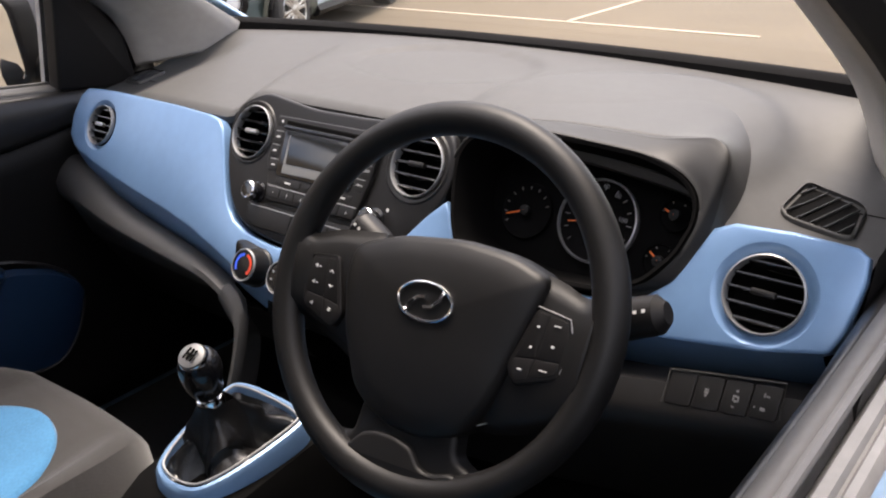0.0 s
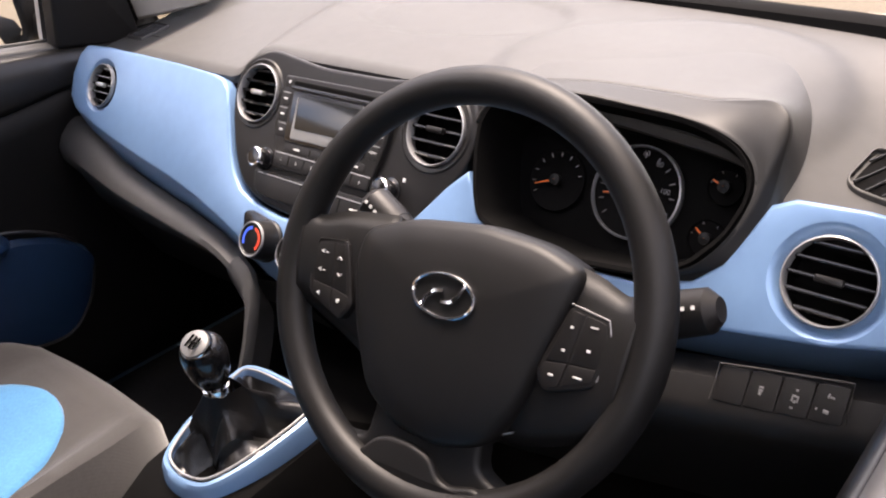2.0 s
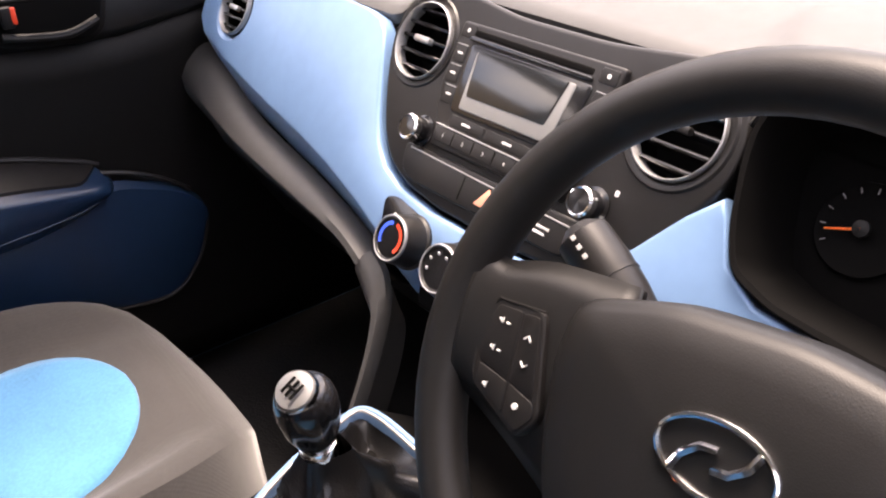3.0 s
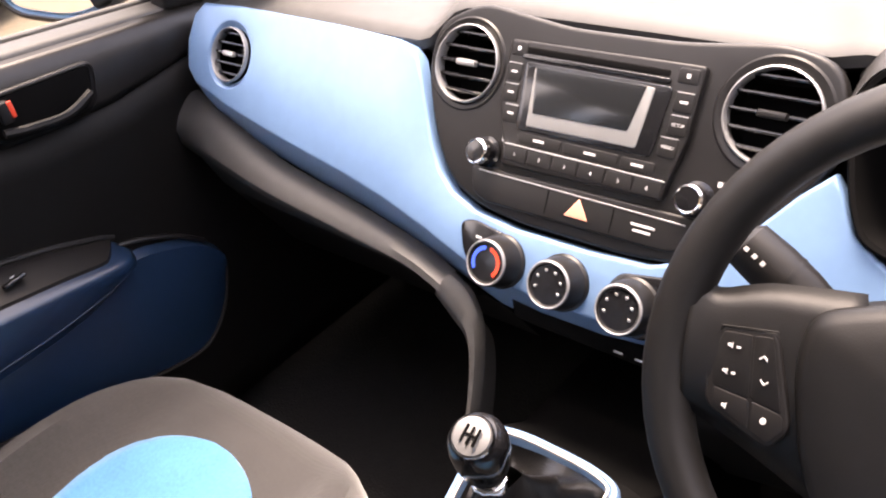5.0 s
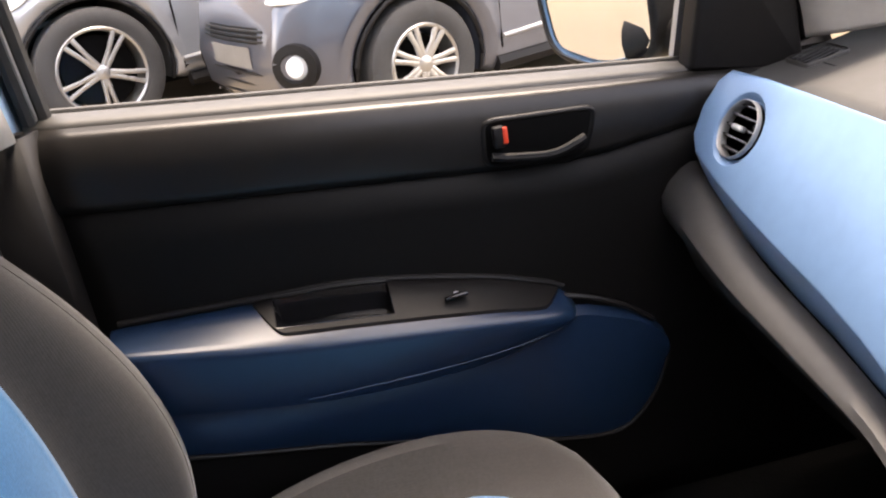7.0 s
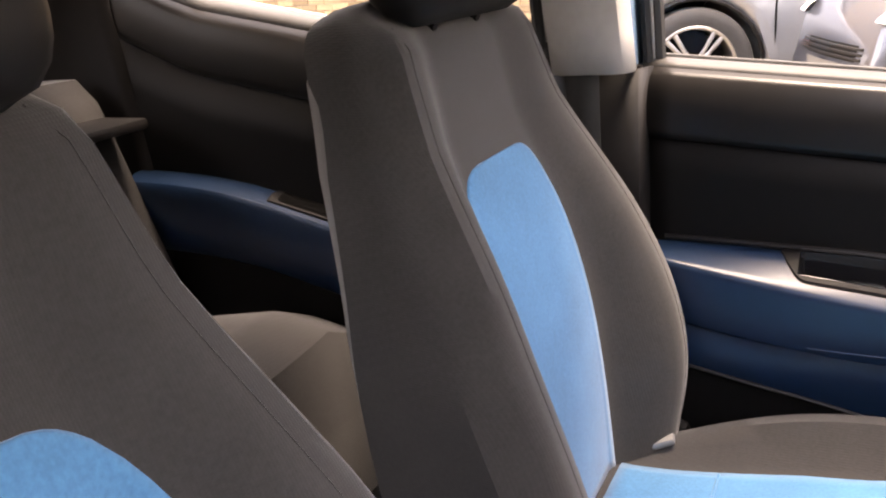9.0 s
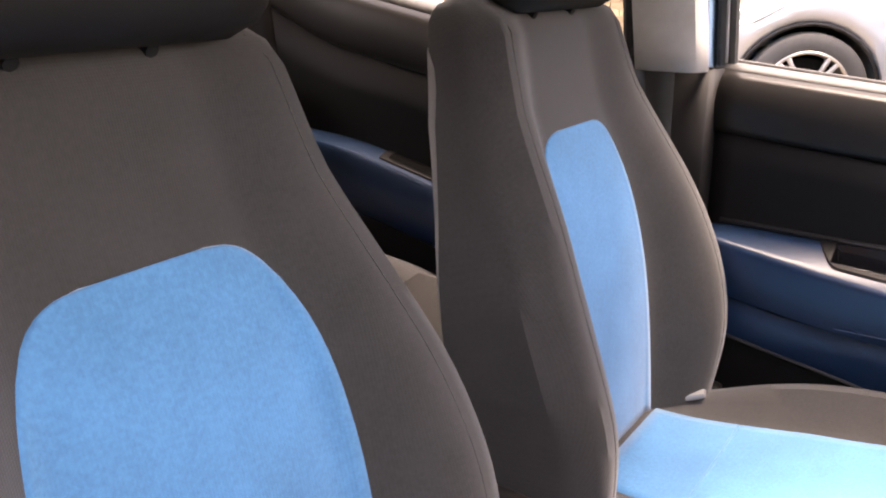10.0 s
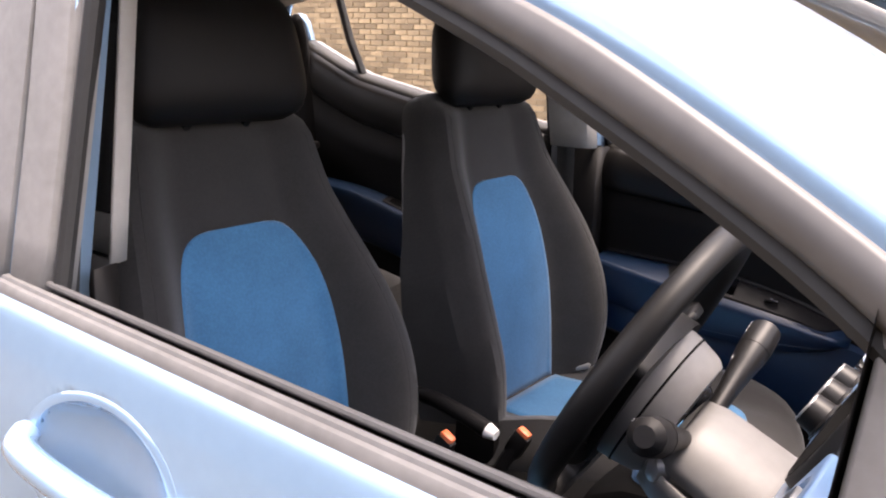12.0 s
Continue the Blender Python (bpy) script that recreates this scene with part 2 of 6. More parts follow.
def rounded(pts, r, k=4):
    """A polygon with its corners rounded; r one radius or one a corner."""
    out, n = [], len(pts)
    for i in range(n):
        p, a, b = Vector(pts[i]), Vector(pts[i - 1]), Vector(pts[(i + 1) % n])
        rr = r[i] if isinstance(r, (list, tuple)) else r
        da, db = a - p, b - p
        q = min(rr, da.length * 0.48, db.length * 0.48)
        p0, p1 = p + da.normalized() * q, p + db.normalized() * q
        for s in range(k + 1):
            t = s / k
            out.append(p0 * (1 - t) ** 2 + p * 2 * t * (1 - t) + p1 * t * t)
    return [tuple(v) for v in out]


def inset(poly, d):
    n, out = len(poly), []
    area = sum(poly[i - 1][0] * poly[i][1] - poly[i][0] * poly[i - 1][1] for i in range(n))
    sg = 1 if area > 0 else -1
    for i in range(n):
        p, a, b = (Vector(poly[j % n]) for j in (i, i - 1, i + 1))
        u, w = (p - a), (b - p)
        u = u.normalized() if u.length > 1e-9 else Vector((0, 0))
        w = w.normalized() if w.length > 1e-9 else Vector((0, 0))
        m = Vector((-(u.y + w.y), u.x + w.x)) * sg
        m = m.normalized() if m.length > 1e-9 else Vector((0, 0))
        c = max(0.5, m.dot(Vector((-u.y, u.x)) * sg))
        out.append(tuple(p + m * d / c))
    return out


def plate(poly, fmap, d0, d1, b=0.002, hole=None, steps=3, round_holes=()):
    """A slab over a flat outline: from depth d0 to d1, with its front edge rounded by b.
    hole: leave the front open. round_holes: (x, z, radius) of holes through it."""
    bm = bmesh.new()
    rings = [[fmap(x, z, d0) for x, z in poly]]
    for s in range(steps + 1):
        a = math.pi / 2 * s / steps
        q = inset(poly, b * (1 - math.cos(a)))
        rings.append([fmap(x, z, d1 - b + b * math.sin(a)) for x, z in q])
    vs = [[bm.verts.new(p) for p in r] for r in rings]
    n = len(poly)
    for a, c in zip(vs, vs[1:]):
        for i in range(n):
            bm.faces.new((a[i], a[(i + 1) % n], c[(i + 1) % n], c[i]))
    if round_holes:
        loops = [vs[-1]]
        for x, z, r in round_holes:
            c = [(x + r * math.cos(2 * math.pi * i / 36), z + 0.869 * r * math.sin(2 * math.pi * i / 36)) for i in range(36)]
            a, e = [bm.verts.new(fmap(p, q, d1)) for p, q in c], [bm.verts.new(fmap(p, q, d0)) for p, q in c]
            for i in range(36):
                bm.faces.new((a[i], a[(i + 1) % 36], e[(i + 1) % 36], e[i]))
            loops.append(a)
        edges = [bm.edges.get((l[i - 1], l[i])) for l in loops for i in range(len(l))]
        bmesh.ops.triangle_fill(bm, use_beauty=True, edges=edges)
    elif hole is None:
        f = bm.faces.new(vs[-1])
        bmesh.ops.triangulate(bm, faces=[f])
    return bm


def lathe(profile, centre, axis, n=32, cap=False):
    """Profile of (radius, height) turned about the axis through centre."""
    ax = Vector(axis).normalized()
    u = ax.orthogonal().normalized()
    w = ax.cross(u)
    c = Vector(centre)
    rows = [[c + ax * h + (u * math.cos(2 * math.pi * i / n) + w * math.sin(2 * math.pi * i / n)) * r for i in range(n)] for r, h in profile]
    return grid(rows, closed=True, cap=cap)


def tube(path, radius, n=10, closed=False, squash=1.0, up=(0, 0, 1)):
    """A tube along points; radius a number or one a point; squash flattens it along up."""
    P, rows = [Vector(p) for p in path], []
    k = len(P)
    for i, p in enumerate(P):
        t = (P[(i + 1) % k] - P[i - 1]) if closed else (P[min(i + 1, k - 1)] - P[max(i - 1, 0)])
        t.normalize()
        a = t.cross(Vector(up))
        a = a.normalized() if a.length > 1e-6 else t.orthogonal().normalized()
        b = a.cross(t)
        r = radius[i] if isinstance(radius, (list, tuple)) else radius
        rows.append([p + (a * math.cos(2 * math.pi * j / n) + b * math.sin(2 * math.pi * j / n) * squash) * r for j in range(n)])
    if closed:
        rows.append(rows[0])
        bm = grid(rows, closed=True)
        bmesh.ops.remove_doubles(bm, verts=bm.verts, dist=1e-6)
        return bm
    return grid(rows, closed=True, cap=True)


def block(centre, size, m=None, b=0.002, seg=2):
    bm = bmesh.new()
    bmesh.ops.create_cube(bm, size=1)
    bmesh.ops.scale(bm, vec=size, verts=bm.verts)
    if b:
        bmesh.ops.bevel(bm, geom=bm.edges, offset=min(b, min(size) * 0.45), segments=seg, profile=0.5, affect="EDGES")
    if m is not None:
        bmesh.ops.transform(bm, matrix=m, verts=bm.verts)
    bmesh.ops.translate(bm, vec=centre, verts=bm.verts)
    return bm


def lerp(xs, ys, x):
    return float(np.interp(x, xs, ys))


def smooth(a, b, x):
    t = min(max((x - a) / (b - a), 0.0), 1.0)
    return t * t * (3 - 2 * t)


def text_part(text, size, m, material, parent, name="lettering"):
    c = bpy.data.curves.new(name, "FONT")
    c.body, c.size, c.align_x, c.align_y, c.extrude = text, size, "CENTER", "CENTER", 0.0001
    tmp = new("tmp_text", c)
    me = bpy.data.meshes.new_from_object(tmp.evaluated_get(bpy.context.evaluated_depsgraph_get()))
    bpy.data.objects.remove(tmp)
    me.transform(m)
    me.materials.append(material)
    ob = new(name, me)
    ob.parent = parent
    if parent.type == "EMPTY":
        ob.matrix_parent_inverse = Matrix.Translation(-Vector(parent.location))
    return ob


# ---- ground and surroundings ----
def build_ground():
    bm = bmesh.new()
    for x, y in ((-600, -600), (600, -600), (600, 600), (-600, 600)):
        bm.verts.new((x, y, 0))
    bm.faces.new(bm.verts)
    g = part("ground", bm, M_GROUND, smooth=False)
    tagged(g, "pale beige worn paving of a sunlit car park", "ground", kind="structure")
    # expansion joints in the paving
    for x, y, w, h in ((-6.0, 6.2, 9.0, 0.05), (-2.0, 8.4, 14.0, 0.05), (-3.2, 7.3, 0.05, 2.2), (0.8, 9.6, 0.05, 2.4), (2.0, 5.0, 8.0, 0.05)):
        part("paving_joint", block((x, y, 0.002), (w, h, 0.008), b=0), M_MORTAR, g, smooth=False)
    return g


build_ground()


# ---- own car: shell ----
def z_sill_left(y):
    return lerp([-1.5, -1.25, -0.95, -0.5, -0.454, 0.333, 0.6], [1.255, 1.148, 1.088, 1.03, 1.019, 0.942, 0.915], y)


def z_sill_right(y):
    return lerp([-1.5, -1.25, -0.95, -0.5, 0.2, 0.6], [1.18, 1.08, 1.02, 0.958, 0.926, 0.908], y)


SHELL = thing("car_body", "light blue small hatchback body with grey cabin lining", "car body", (0, 0, 0.2), kind="structure")


def strip_between(a, b, k=6, bulge=(0, 0, 0)):
    """A surface between two polylines of equal length, bulging in the middle."""
    A, B, v = curve_pts(a), curve_pts(b), Vector(bulge)
    return grid([[p.lerp(q, s / k) + v * math.sin(math.pi * s / k) for s in range(k + 1)] for p, q in zip(A, B)])


def build_shell():
    # floor pan, bulkhead and tail
    part("floor_pan", grid([[(x, y, 0.27 + (0.10 if abs(x) < 0.12 else 0.0)) for x in (-0.80, -0.4, -0.16, -0.1, 0.1, 0.16, 0.4, 0.80)] for y in (-1.5, -0.6, 0.0, 0.5, 0.9)]), M_CARPET, SHELL)
    part("bulkhead", block((0, 0.80, 0.60), (1.56, 0.03, 0.70)), M_CARPET, SHELL)
    part("tail_wall", block((0, -1.62, 0.68), (1.3, 0.06, 0.80), b=0.02), M_BLACK, SHELL)
    part("parcel_shelf", block((0, -1.46, 0.94), (1.20, 0.26, 0.02), b=0.006), M_BLACK, SHELL)
    # roof skin and lining
    # front row carried past the screen's top edge, added to shade the seats
    ys = (-1.62, -1.3, -0.9, -0.5, -0.22, -0.09)
    zs = (1.38, 1.44, 1.475, 1.468, 1.435, 1.400)
    rows = [[(x * (0.57 + 0.02 * (y < -0.3)), y, z - 0.055 * abs(x) ** 3) for x in np.linspace(-1, 1, 13)] for y, z in zip(ys, zs)]
    thick(part("roof", grid(rows), M_PAINT, SHELL), 0.012)
    rows = [[(x * 0.55, y, z - 0.03 - 0.055 * abs(x) ** 3) for x in np.linspace(-1, 1, 13)] for y, z in zip(ys, zs)]
    thick(part("headlining", grid(rows), M_LINER, SHELL, "pale grey fabric roof lining"), 0.008)
    for s in (-1, 1):
        zs_f = z_sill_left if s < 0 else z_sill_right
        # A pillar: inner trim, painted outer skin
        rear = [(s * 0.658, 0.475, 0.955), (s * 0.652, 0.455, 1.02), (s * 0.642, 0.40, 1.085), (s * 0.612, 0.2, 1.208), (s * 0.582, -0.02, 1.318), (s * 0.555, -0.24, 1.40)]
        front = [(s * 0.585, 0.72, 0.975), (s * 0.578, 0.64, 1.03), (s * 0.568, 0.55, 1.085), (s * 0.545, 0.27, 1.25), (s * 0.525, 0.03, 1.36), (s * 0.51, -0.17, 1.43)]
        thick(part("windscreen_pillar_trim", strip_between(rear, front, bulge=(-s * 0.018, -0.01, 0.0)), M_TRIM, SHELL, "light grey plastic pillar trim"), 0.006, 0)
        o_rear = [(s * 0.725, 0.50, 0.93), (s * 0.718, 0.46, 1.03), (s * 0.705, 0.40, 1.10), (s * 0.68, 0.2, 1.225), (s * 0.65, -0.02, 1.335), (s * 0.62, -0.24, 1.42)]
        o_mid = [(s * 0.735, 0.62, 0.95), (s * 0.728, 0.54, 1.05), (s * 0.712, 0.46, 1.13), (s * 0.685, 0.25, 1.25), (s * 0.655, 0.02, 1.36), (s * 0.625, -0.21, 1.442)]
        o_mid = [tuple(a + 0.62 * (b - a) for a, b in zip(p, q)) for p, q in zip(o_rear, o_mid)]
        if s > 0:
            # the driver's frame runs flatter towards the roof
            o_rear = [(0.725, 0.50, 0.93), (0.718, 0.46, 1.03), (0.703, 0.37, 1.112), (0.683, 0.178, 1.217), (0.667, 0.047, 1.274), (0.630, -0.24, 1.385)]
            o_mid = [(0.733, 0.575, 0.945), (0.724, 0.51, 1.045), (0.706, 0.405, 1.120), (0.687, 0.228, 1.221), (0.671, 0.094, 1.280), (0.634, -0.20, 1.400)]
        o_front = [(s * 0.63, 0.76, 0.985), (s * 0.615, 0.66, 1.045), (s * 0.60, 0.57, 1.10), (s * 0.575, 0.28, 1.268), (s * 0.552, 0.03, 1.38), (s * 0.535, -0.17, 1.45)]
        thick(part("window_frame", strip_between(o_rear, o_mid, bulge=(s * 0.006, 0, 0)), M_FRAME, SHELL, "satin grey-black door window frame"), 0.012, 0)
        thick(part("painted_pillar", strip_between(o_mid, o_front, bulge=(s * 0.012, 0.01, 0.012)), M_PAINT, SHELL), 0.01, 0)
        part("window_seal", tube(curve_pts([(x - s * 0.009, y - 0.009, z - 0.009) for x, y, z in o_rear]), 0.010, 8), M_RUBBER, SHELL)
        thick(part("pillar_return", strip_between(rear, [(x - s * 0.008, y, z) for x, y, z in o_rear]), M_BLACK, SHELL), 0.004, 0)
        # roof rails
        rail_o = [(s * 0.62, -0.24, 1.42) if s < 0 else o_rear[-1], (s * 0.62, -0.5, 1.43), (s * 0.615, -0.95, 1.425), (s * 0.60, -1.4, 1.38)]
        rail_i = [(s * 0.535, -0.17, 1.445), (s * 0.555, -0.5, 1.465), (s * 0.56, -0.95, 1.48), (s * 0.55, -1.4, 1.43)]
        thick(part("roof_rail", strip_between(rail_o, rail_i, bulge=(s * 0.012, 0, 0.012)), M_PAINT, SHELL), 0.01, 0)
        thick(part("rail_lining", strip_between([(x - s * 0.012, y, z - 0.004) for x, y, z in rail_o], [(x - s * 0.03, y, z - 0.035) for x, y, z in rail_i], bulge=(-s * 0.01, 0, -0.01)), M_LINER, SHELL), 0.006, 0)
        # B pillar: pale upper trim, black lower trim, painted outside
        zb = 1.01 if s < 0 else 0.965
        up = [[(s * (lerp([0.9, 1.43], [0.612, 0.535], z) + dx), y + lerp([0.9, 1.43], [0.0, -0.03], z), z) for y, dx in ((-0.448, 0.03), (-0.458, 0.004), (-0.475, 0.0), (-0.535, 0.0), (-0.556, 0.008), (-0.562, 0.04))] for z in np.linspace(zb, 1.42, 8)]
        thick(part("upper_pillar_trim", grid(up), M_TRIM, SHELL, "light grey upper pillar trim"), 0.005, 0)
        lo = [[(s * (0.622 + dx), y, z) for y, dx in ((-0.440, 0.04), (-0.452, 0.004), (-0.475, 0.0), (-0.55, 0.0), (-0.575, 0.01), (-0.585, 0.05))] for z in np.linspace(0.30, zb + 0.002, 5)]
        thick(part("lower_pillar_trim", grid(lo), M_BLACK, SHELL), 0.005, 0)
        po = [[(s * (lerp([0.3, 0.95, 1.43], [0.77, 0.718, 0.612], z)), y, z) for y in (-0.60, -0.53, -0.455)] for z in np.linspace(0.32, 1.42, 10)]
        thick(part("painted_side_pillar", grid(po), M_PAINT, SHELL), 0.008, 0)
        for y in (-0.448, -0.606):
            part("door_seal", tube([(s * lerp([0.3, 0.95, 1.43], [0.72, 0.69, 0.60], z), y, z) for z in np.linspace(0.34, 1.41, 9)], 0.009, 8), M_RUBBER, SHELL)
        inn = [[(s * lerp([0, 1], [lerp([0.9, 1.43], [0.662, 0.58], z), lerp([0.3, 0.95, 1.43], [0.775, 0.725, 0.615], z)], q), -0.463, z) for q in (0, 0.5, 1)] for z in np.linspace(0.32, 1.41, 8)]
        thick(part("pillar_face", grid(inn), M_PAINT, SHELL), 0.003, 0)
        # C pillar and rear quarter
        q1 = [(s * 0.70, -1.38, 0.5), (s * 0.69, -1.45, zs_f(-1.45)), (s * 0.64, -1.50, 1.30), (s * 0.60, -1.42, 1.385)]
        q2 = [(s * 0.62, -1.68, 0.5), (s * 0.61, -1.69, 1.0), (s * 0.56, -1.66, 1.22), (s * 0.54, -1.60, 1.38)]
        thick(part("rear_quarter", strip_between(q1, q2, bulge=(s * 0.05, 0, 0)), M_PAINT, SHELL), 0.02, 0)
        q3 = [(s * 0.65, -1.36, 0.5), (s * 0.645, -1.43, zs_f(-1.45) + 0.01), (s * 0.60, -1.47, 1.29), (s * 0.56, -1.40, 1.36)]
        q4 = [(s * 0.58, -1.60, 0.5), (s * 0.57, -1.60, 1.0), (s * 0.52, -1.57, 1.22), (s * 0.50, -1.52, 1.36)]
        thick(part("rear_pillar_trim", strip_between(q3, q4, bulge=(s * 0.02, 0, 0)), M_BLACK, SHELL), 0.01, 0)
        # front wing and sill
        wing = [[(s * lerp([0.3, 0.6, 0.85], [0.80, 0.815, 0.70], z) * lerp([0.5, 1.0, 1.62], [1.0, 0.97, 0.72], y), y, z * lerp([0.5, 1.62], [1.0, 0.86], y) + 0.06) for z in (0.16, 0.45, 0.7, 0.82, 0.87)] for y in np.linspace(0.62, 1.6, 8)]
        thick(part("front_wing", grid(wing), M_PAINT, SHELL), 0.01, 0)
        part("sill", block((s * 0.76, -0.4, 0.27), (0.10, 2.1, 0.12), b=0.03), M_PAINT, SHELL)
    # bonnet, nose, scuttle and screens
    bon = [[(x * lerp([0.7, 1.6], [0.72, 0.60], y), y, lerp([0.76, 1.1, 1.45, 1.62], [0.955, 0.90, 0.80, 0.68], y) - 0.05 * abs(x) ** 4) for x in np.linspace(-1, 1, 11)] for y in np.linspace(0.84, 1.62, 9)]
    thick(part("bonnet", grid(bon), M_PAINT, SHELL), 0.01)
    part("nose", block((0, 1.60, 0.46), (1.2, 0.10, 0.5), b=0.045, seg=3), M_PAINT, SHELL)
    scut = [[(x * 0.66, 0.735 - 0.07 * abs(x) ** 2 + d, z) for x in np.linspace(-1, 1, 15)] for d, z in ((-0.022, 0.99), (-0.014, 1.012), (-0.004, 1.017), (0.02, 1.016), (0.035, 0.985), (0.13, 0.955))]
    part("screen_seal", grid(scut), M_DARK, SHELL, "black rubber seal under the windscreen")
    scr = [[(x * lerp([0, 1], [0.60, 0.525], q), lerp([0, 1], [0.745, -0.19], q) - 0.06 * abs(x) ** 2 * (1 - 0.5 * q), lerp([0, 1], [1.012, 1.425], q) + 0.03 * math.sin(math.pi * q)) for x in np.linspace(-1, 1, 13)] for q in np.linspace(0, 1, 9)]
    g = part("windscreen", grid(scr), M_SCREENGLASS, SHELL, "clear laminated windscreen")
    g.visible_shadow = False
    rs = [[(x * lerp([0, 1], [0.52, 0.50], q), lerp([0, 1], [-1.66, -1.56], q) + 0.03 * x * x, lerp([0, 1], [1.02, 1.38], q)) for x in np.linspace(-1, 1, 9)] for q in np.linspace(0, 1, 4)]
    g = part("rear_window", grid(rs), M_GLASS, SHELL, "clear tailgate glass")
    g.visible_shadow = False
    part("wiper_arm", tube(curve_pts([(0.22, 0.85, 0.972), (0.10, 0.835, 0.988), (-0.05, 0.82, 0.992)]), 0.006, 6), M_RUBBER, SHELL)


build_shell()


# ---- own car: doors ----
SKIN = [(0.742, -0.008), (0.756, -0.030), (0.774, -0.10), (0.792, -0.22), (0.800, -0.34), (0.797, -0.46), (0.785, -0.58), (0.79, -0.66)]
SKIN_CURVE = [(p.x, p.y) for p in curve_pts([(x, dz, 0) for x, dz in SKIN], 8)]


def door_front(s, zs, name, label):
    d = thing(name, label, "car door", (s * 0.72, 0.0, 0.3), kind="structure")
    ys = list(np.linspace(-0.455, 0.62, 24))

    def prof(rel, zr):
        return [[(s * x, y, zs(y) + dz) for x, dz in rel] for y in ys]

    # upper ledge; its cap is a paler copy, for the light it catches
    led = [(0.706, -0.008), (0.702, 0.0), (0.690, 0.001), (0.676, -0.004), (0.664, -0.014), (0.655, -0.032), (0.648, -0.06), (0.645, -0.095), (0.6455, -0.125), (0.6475, -0.15), (0.650, -0.17)]
    def drop(y, dz):
        """The trim's lower edge sweeps up ahead of the handle."""
        return dz * lerp([-0.45, 0.10, 0.20, 0.34, 0.62], [0.60, 0.60, 0.55, 0.36, 0.24], y)

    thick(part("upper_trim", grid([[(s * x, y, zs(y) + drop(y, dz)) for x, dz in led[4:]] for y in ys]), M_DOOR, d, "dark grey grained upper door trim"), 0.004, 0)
    # driver's cap is painted paler still, in place of brighter light there
    thick(part("ledge_cap", grid([[(s * x, y, zs(y) + drop(y, dz)) for x, dz in led[:5]] for y in ys]), M_DASH_LIT if s < 0 else M_LEDGE_LIT, d, "window ledge cap, coloured paler for the light on top"), 0.004, 0)
    # main inner panel
    rows = []
    for y in ys:
        zt = zs(y) + drop(y, -0.165)
        rows.append([(s * (0.6540 - 0.018 * smooth(0.70, 0.5, z)), y, z) for z in np.linspace(zt, 0.33, 12)])
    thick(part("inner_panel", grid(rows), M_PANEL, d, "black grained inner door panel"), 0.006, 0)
    edge = [(s * 0.650, -0.458, z) for z in np.linspace(0.33, zs(-0.455) - 0.005, 8)]
    part("panel_edge", tube(edge, 0.008, 8), M_BLACK, d)
    # armrest: blue body, black top insert, cup, switch
    yk = [-0.43, -0.402, -0.249, -0.131, 0.009, 0.09, 0.125, 0.138]
    tab = {"back": [0.762, 0.762, 0.757, 0.752, 0.725, 0.700, 0.686, 0.672], "frnt": [0.750, 0.750, 0.727, 0.712, 0.694, 0.680, 0.674, 0.668],
           "low": [0.655, 0.650, 0.628, 0.618, 0.620, 0.635, 0.650, 0.664], "x": [0.600, 0.590, 0.583, 0.582, 0.586, 0.592, 0.602, 0.628]}
    fine = {k: curve_pts([(y, v, 0) for y, v in zip(yk, vals)], 8) for k, vals in tab.items()}

    def at(k, y):
        return lerp([p.x for p in fine[k]], [p.y for p in fine[k]], y)

    def arm_top(y, q):
        """Point on the armrest's top: q 0 at the panel, 1 at its front edge."""
        return Vector((s * lerp([0, 1], [0.652, at("x", y) + 0.004], q), y, lerp([0, 0.25, 1], [at("back", y) + 0.002, at("back", y), at("frnt", y) + 0.004], q)))

    def sunk(y, q):
        """Depth of the pull cup's hollow at a place on the armrest's top."""
        return Vector((0, 0, -0.034 * smooth(0.155, 0.18, q) * smooth(0.74, 0.71, q) * smooth(-0.237, -0.231, y) * smooth(-0.097, -0.103, y)))

    cup_y = [-0.2375, -0.2365, -0.231, -0.225, -0.109, -0.103, -0.0975, -0.0965]
    cup_q = [0.15, 0.155, 0.18, 0.25, 0.45, 0.65, 0.71, 0.74, 0.745]

    yd = sorted(set(np.linspace(-0.43, 0.138, 46)) | set(cup_y))
    rows = []
    for y in yd:
        x, fz, lz = at("x", y), at("frnt", y), at("low", y)
        rows.append([arm_top(y, q) + sunk(y, q) for q in [0] + cup_q + [0.87, 1]] + [Vector((s * (x + 0.001), y, fz + 0.001)), Vector((s * (x - 0.0005), y, fz - 0.004)), Vector((s * x, y, fz - 0.009)), Vector((s * (x + 0.005), y, 0.5 * (fz + lz))), Vector((s * (x + 0.022), y, lz + 0.008)), Vector((s * 0.652, y, lz))])
    arm = part("armrest", grid(rows, cap=True), M_DOORBLUE, d, "blue moulded armrest")

    def span(y, y0, y1, r):
        return min(smooth(y0, y0 + r, y), smooth(y1, y1 - r, y)) ** 0.5

    rows = []
    for y in sorted(set(np.linspace(-0.262, 0.122, 40)) | set(cup_y)):
        e = lerp([0, 1], [0.12, 0.86], span(y, -0.262, 0.122, 0.035))
        rows.append([arm_top(y, min(q, e * 0.97)) + sunk(y, min(q, e * 0.97)) + Vector((0, 0, 0.004)) for q in [0] + cup_q + [1]] + [arm_top(y, e) + Vector((0, 0, -0.002))])
    part("armrest_insert", grid(rows), M_BLACK, arm, "black plastic armrest top")
    part("armrest_rim", tube([arm_top(y, 0.0) + Vector((-s * 0.001, 0, 0.006)) for y in np.linspace(-0.42, 0.13, 30)], 0.0042, 8), M_CONSOLE, arm, "grey upper armrest rim")
    rows = []
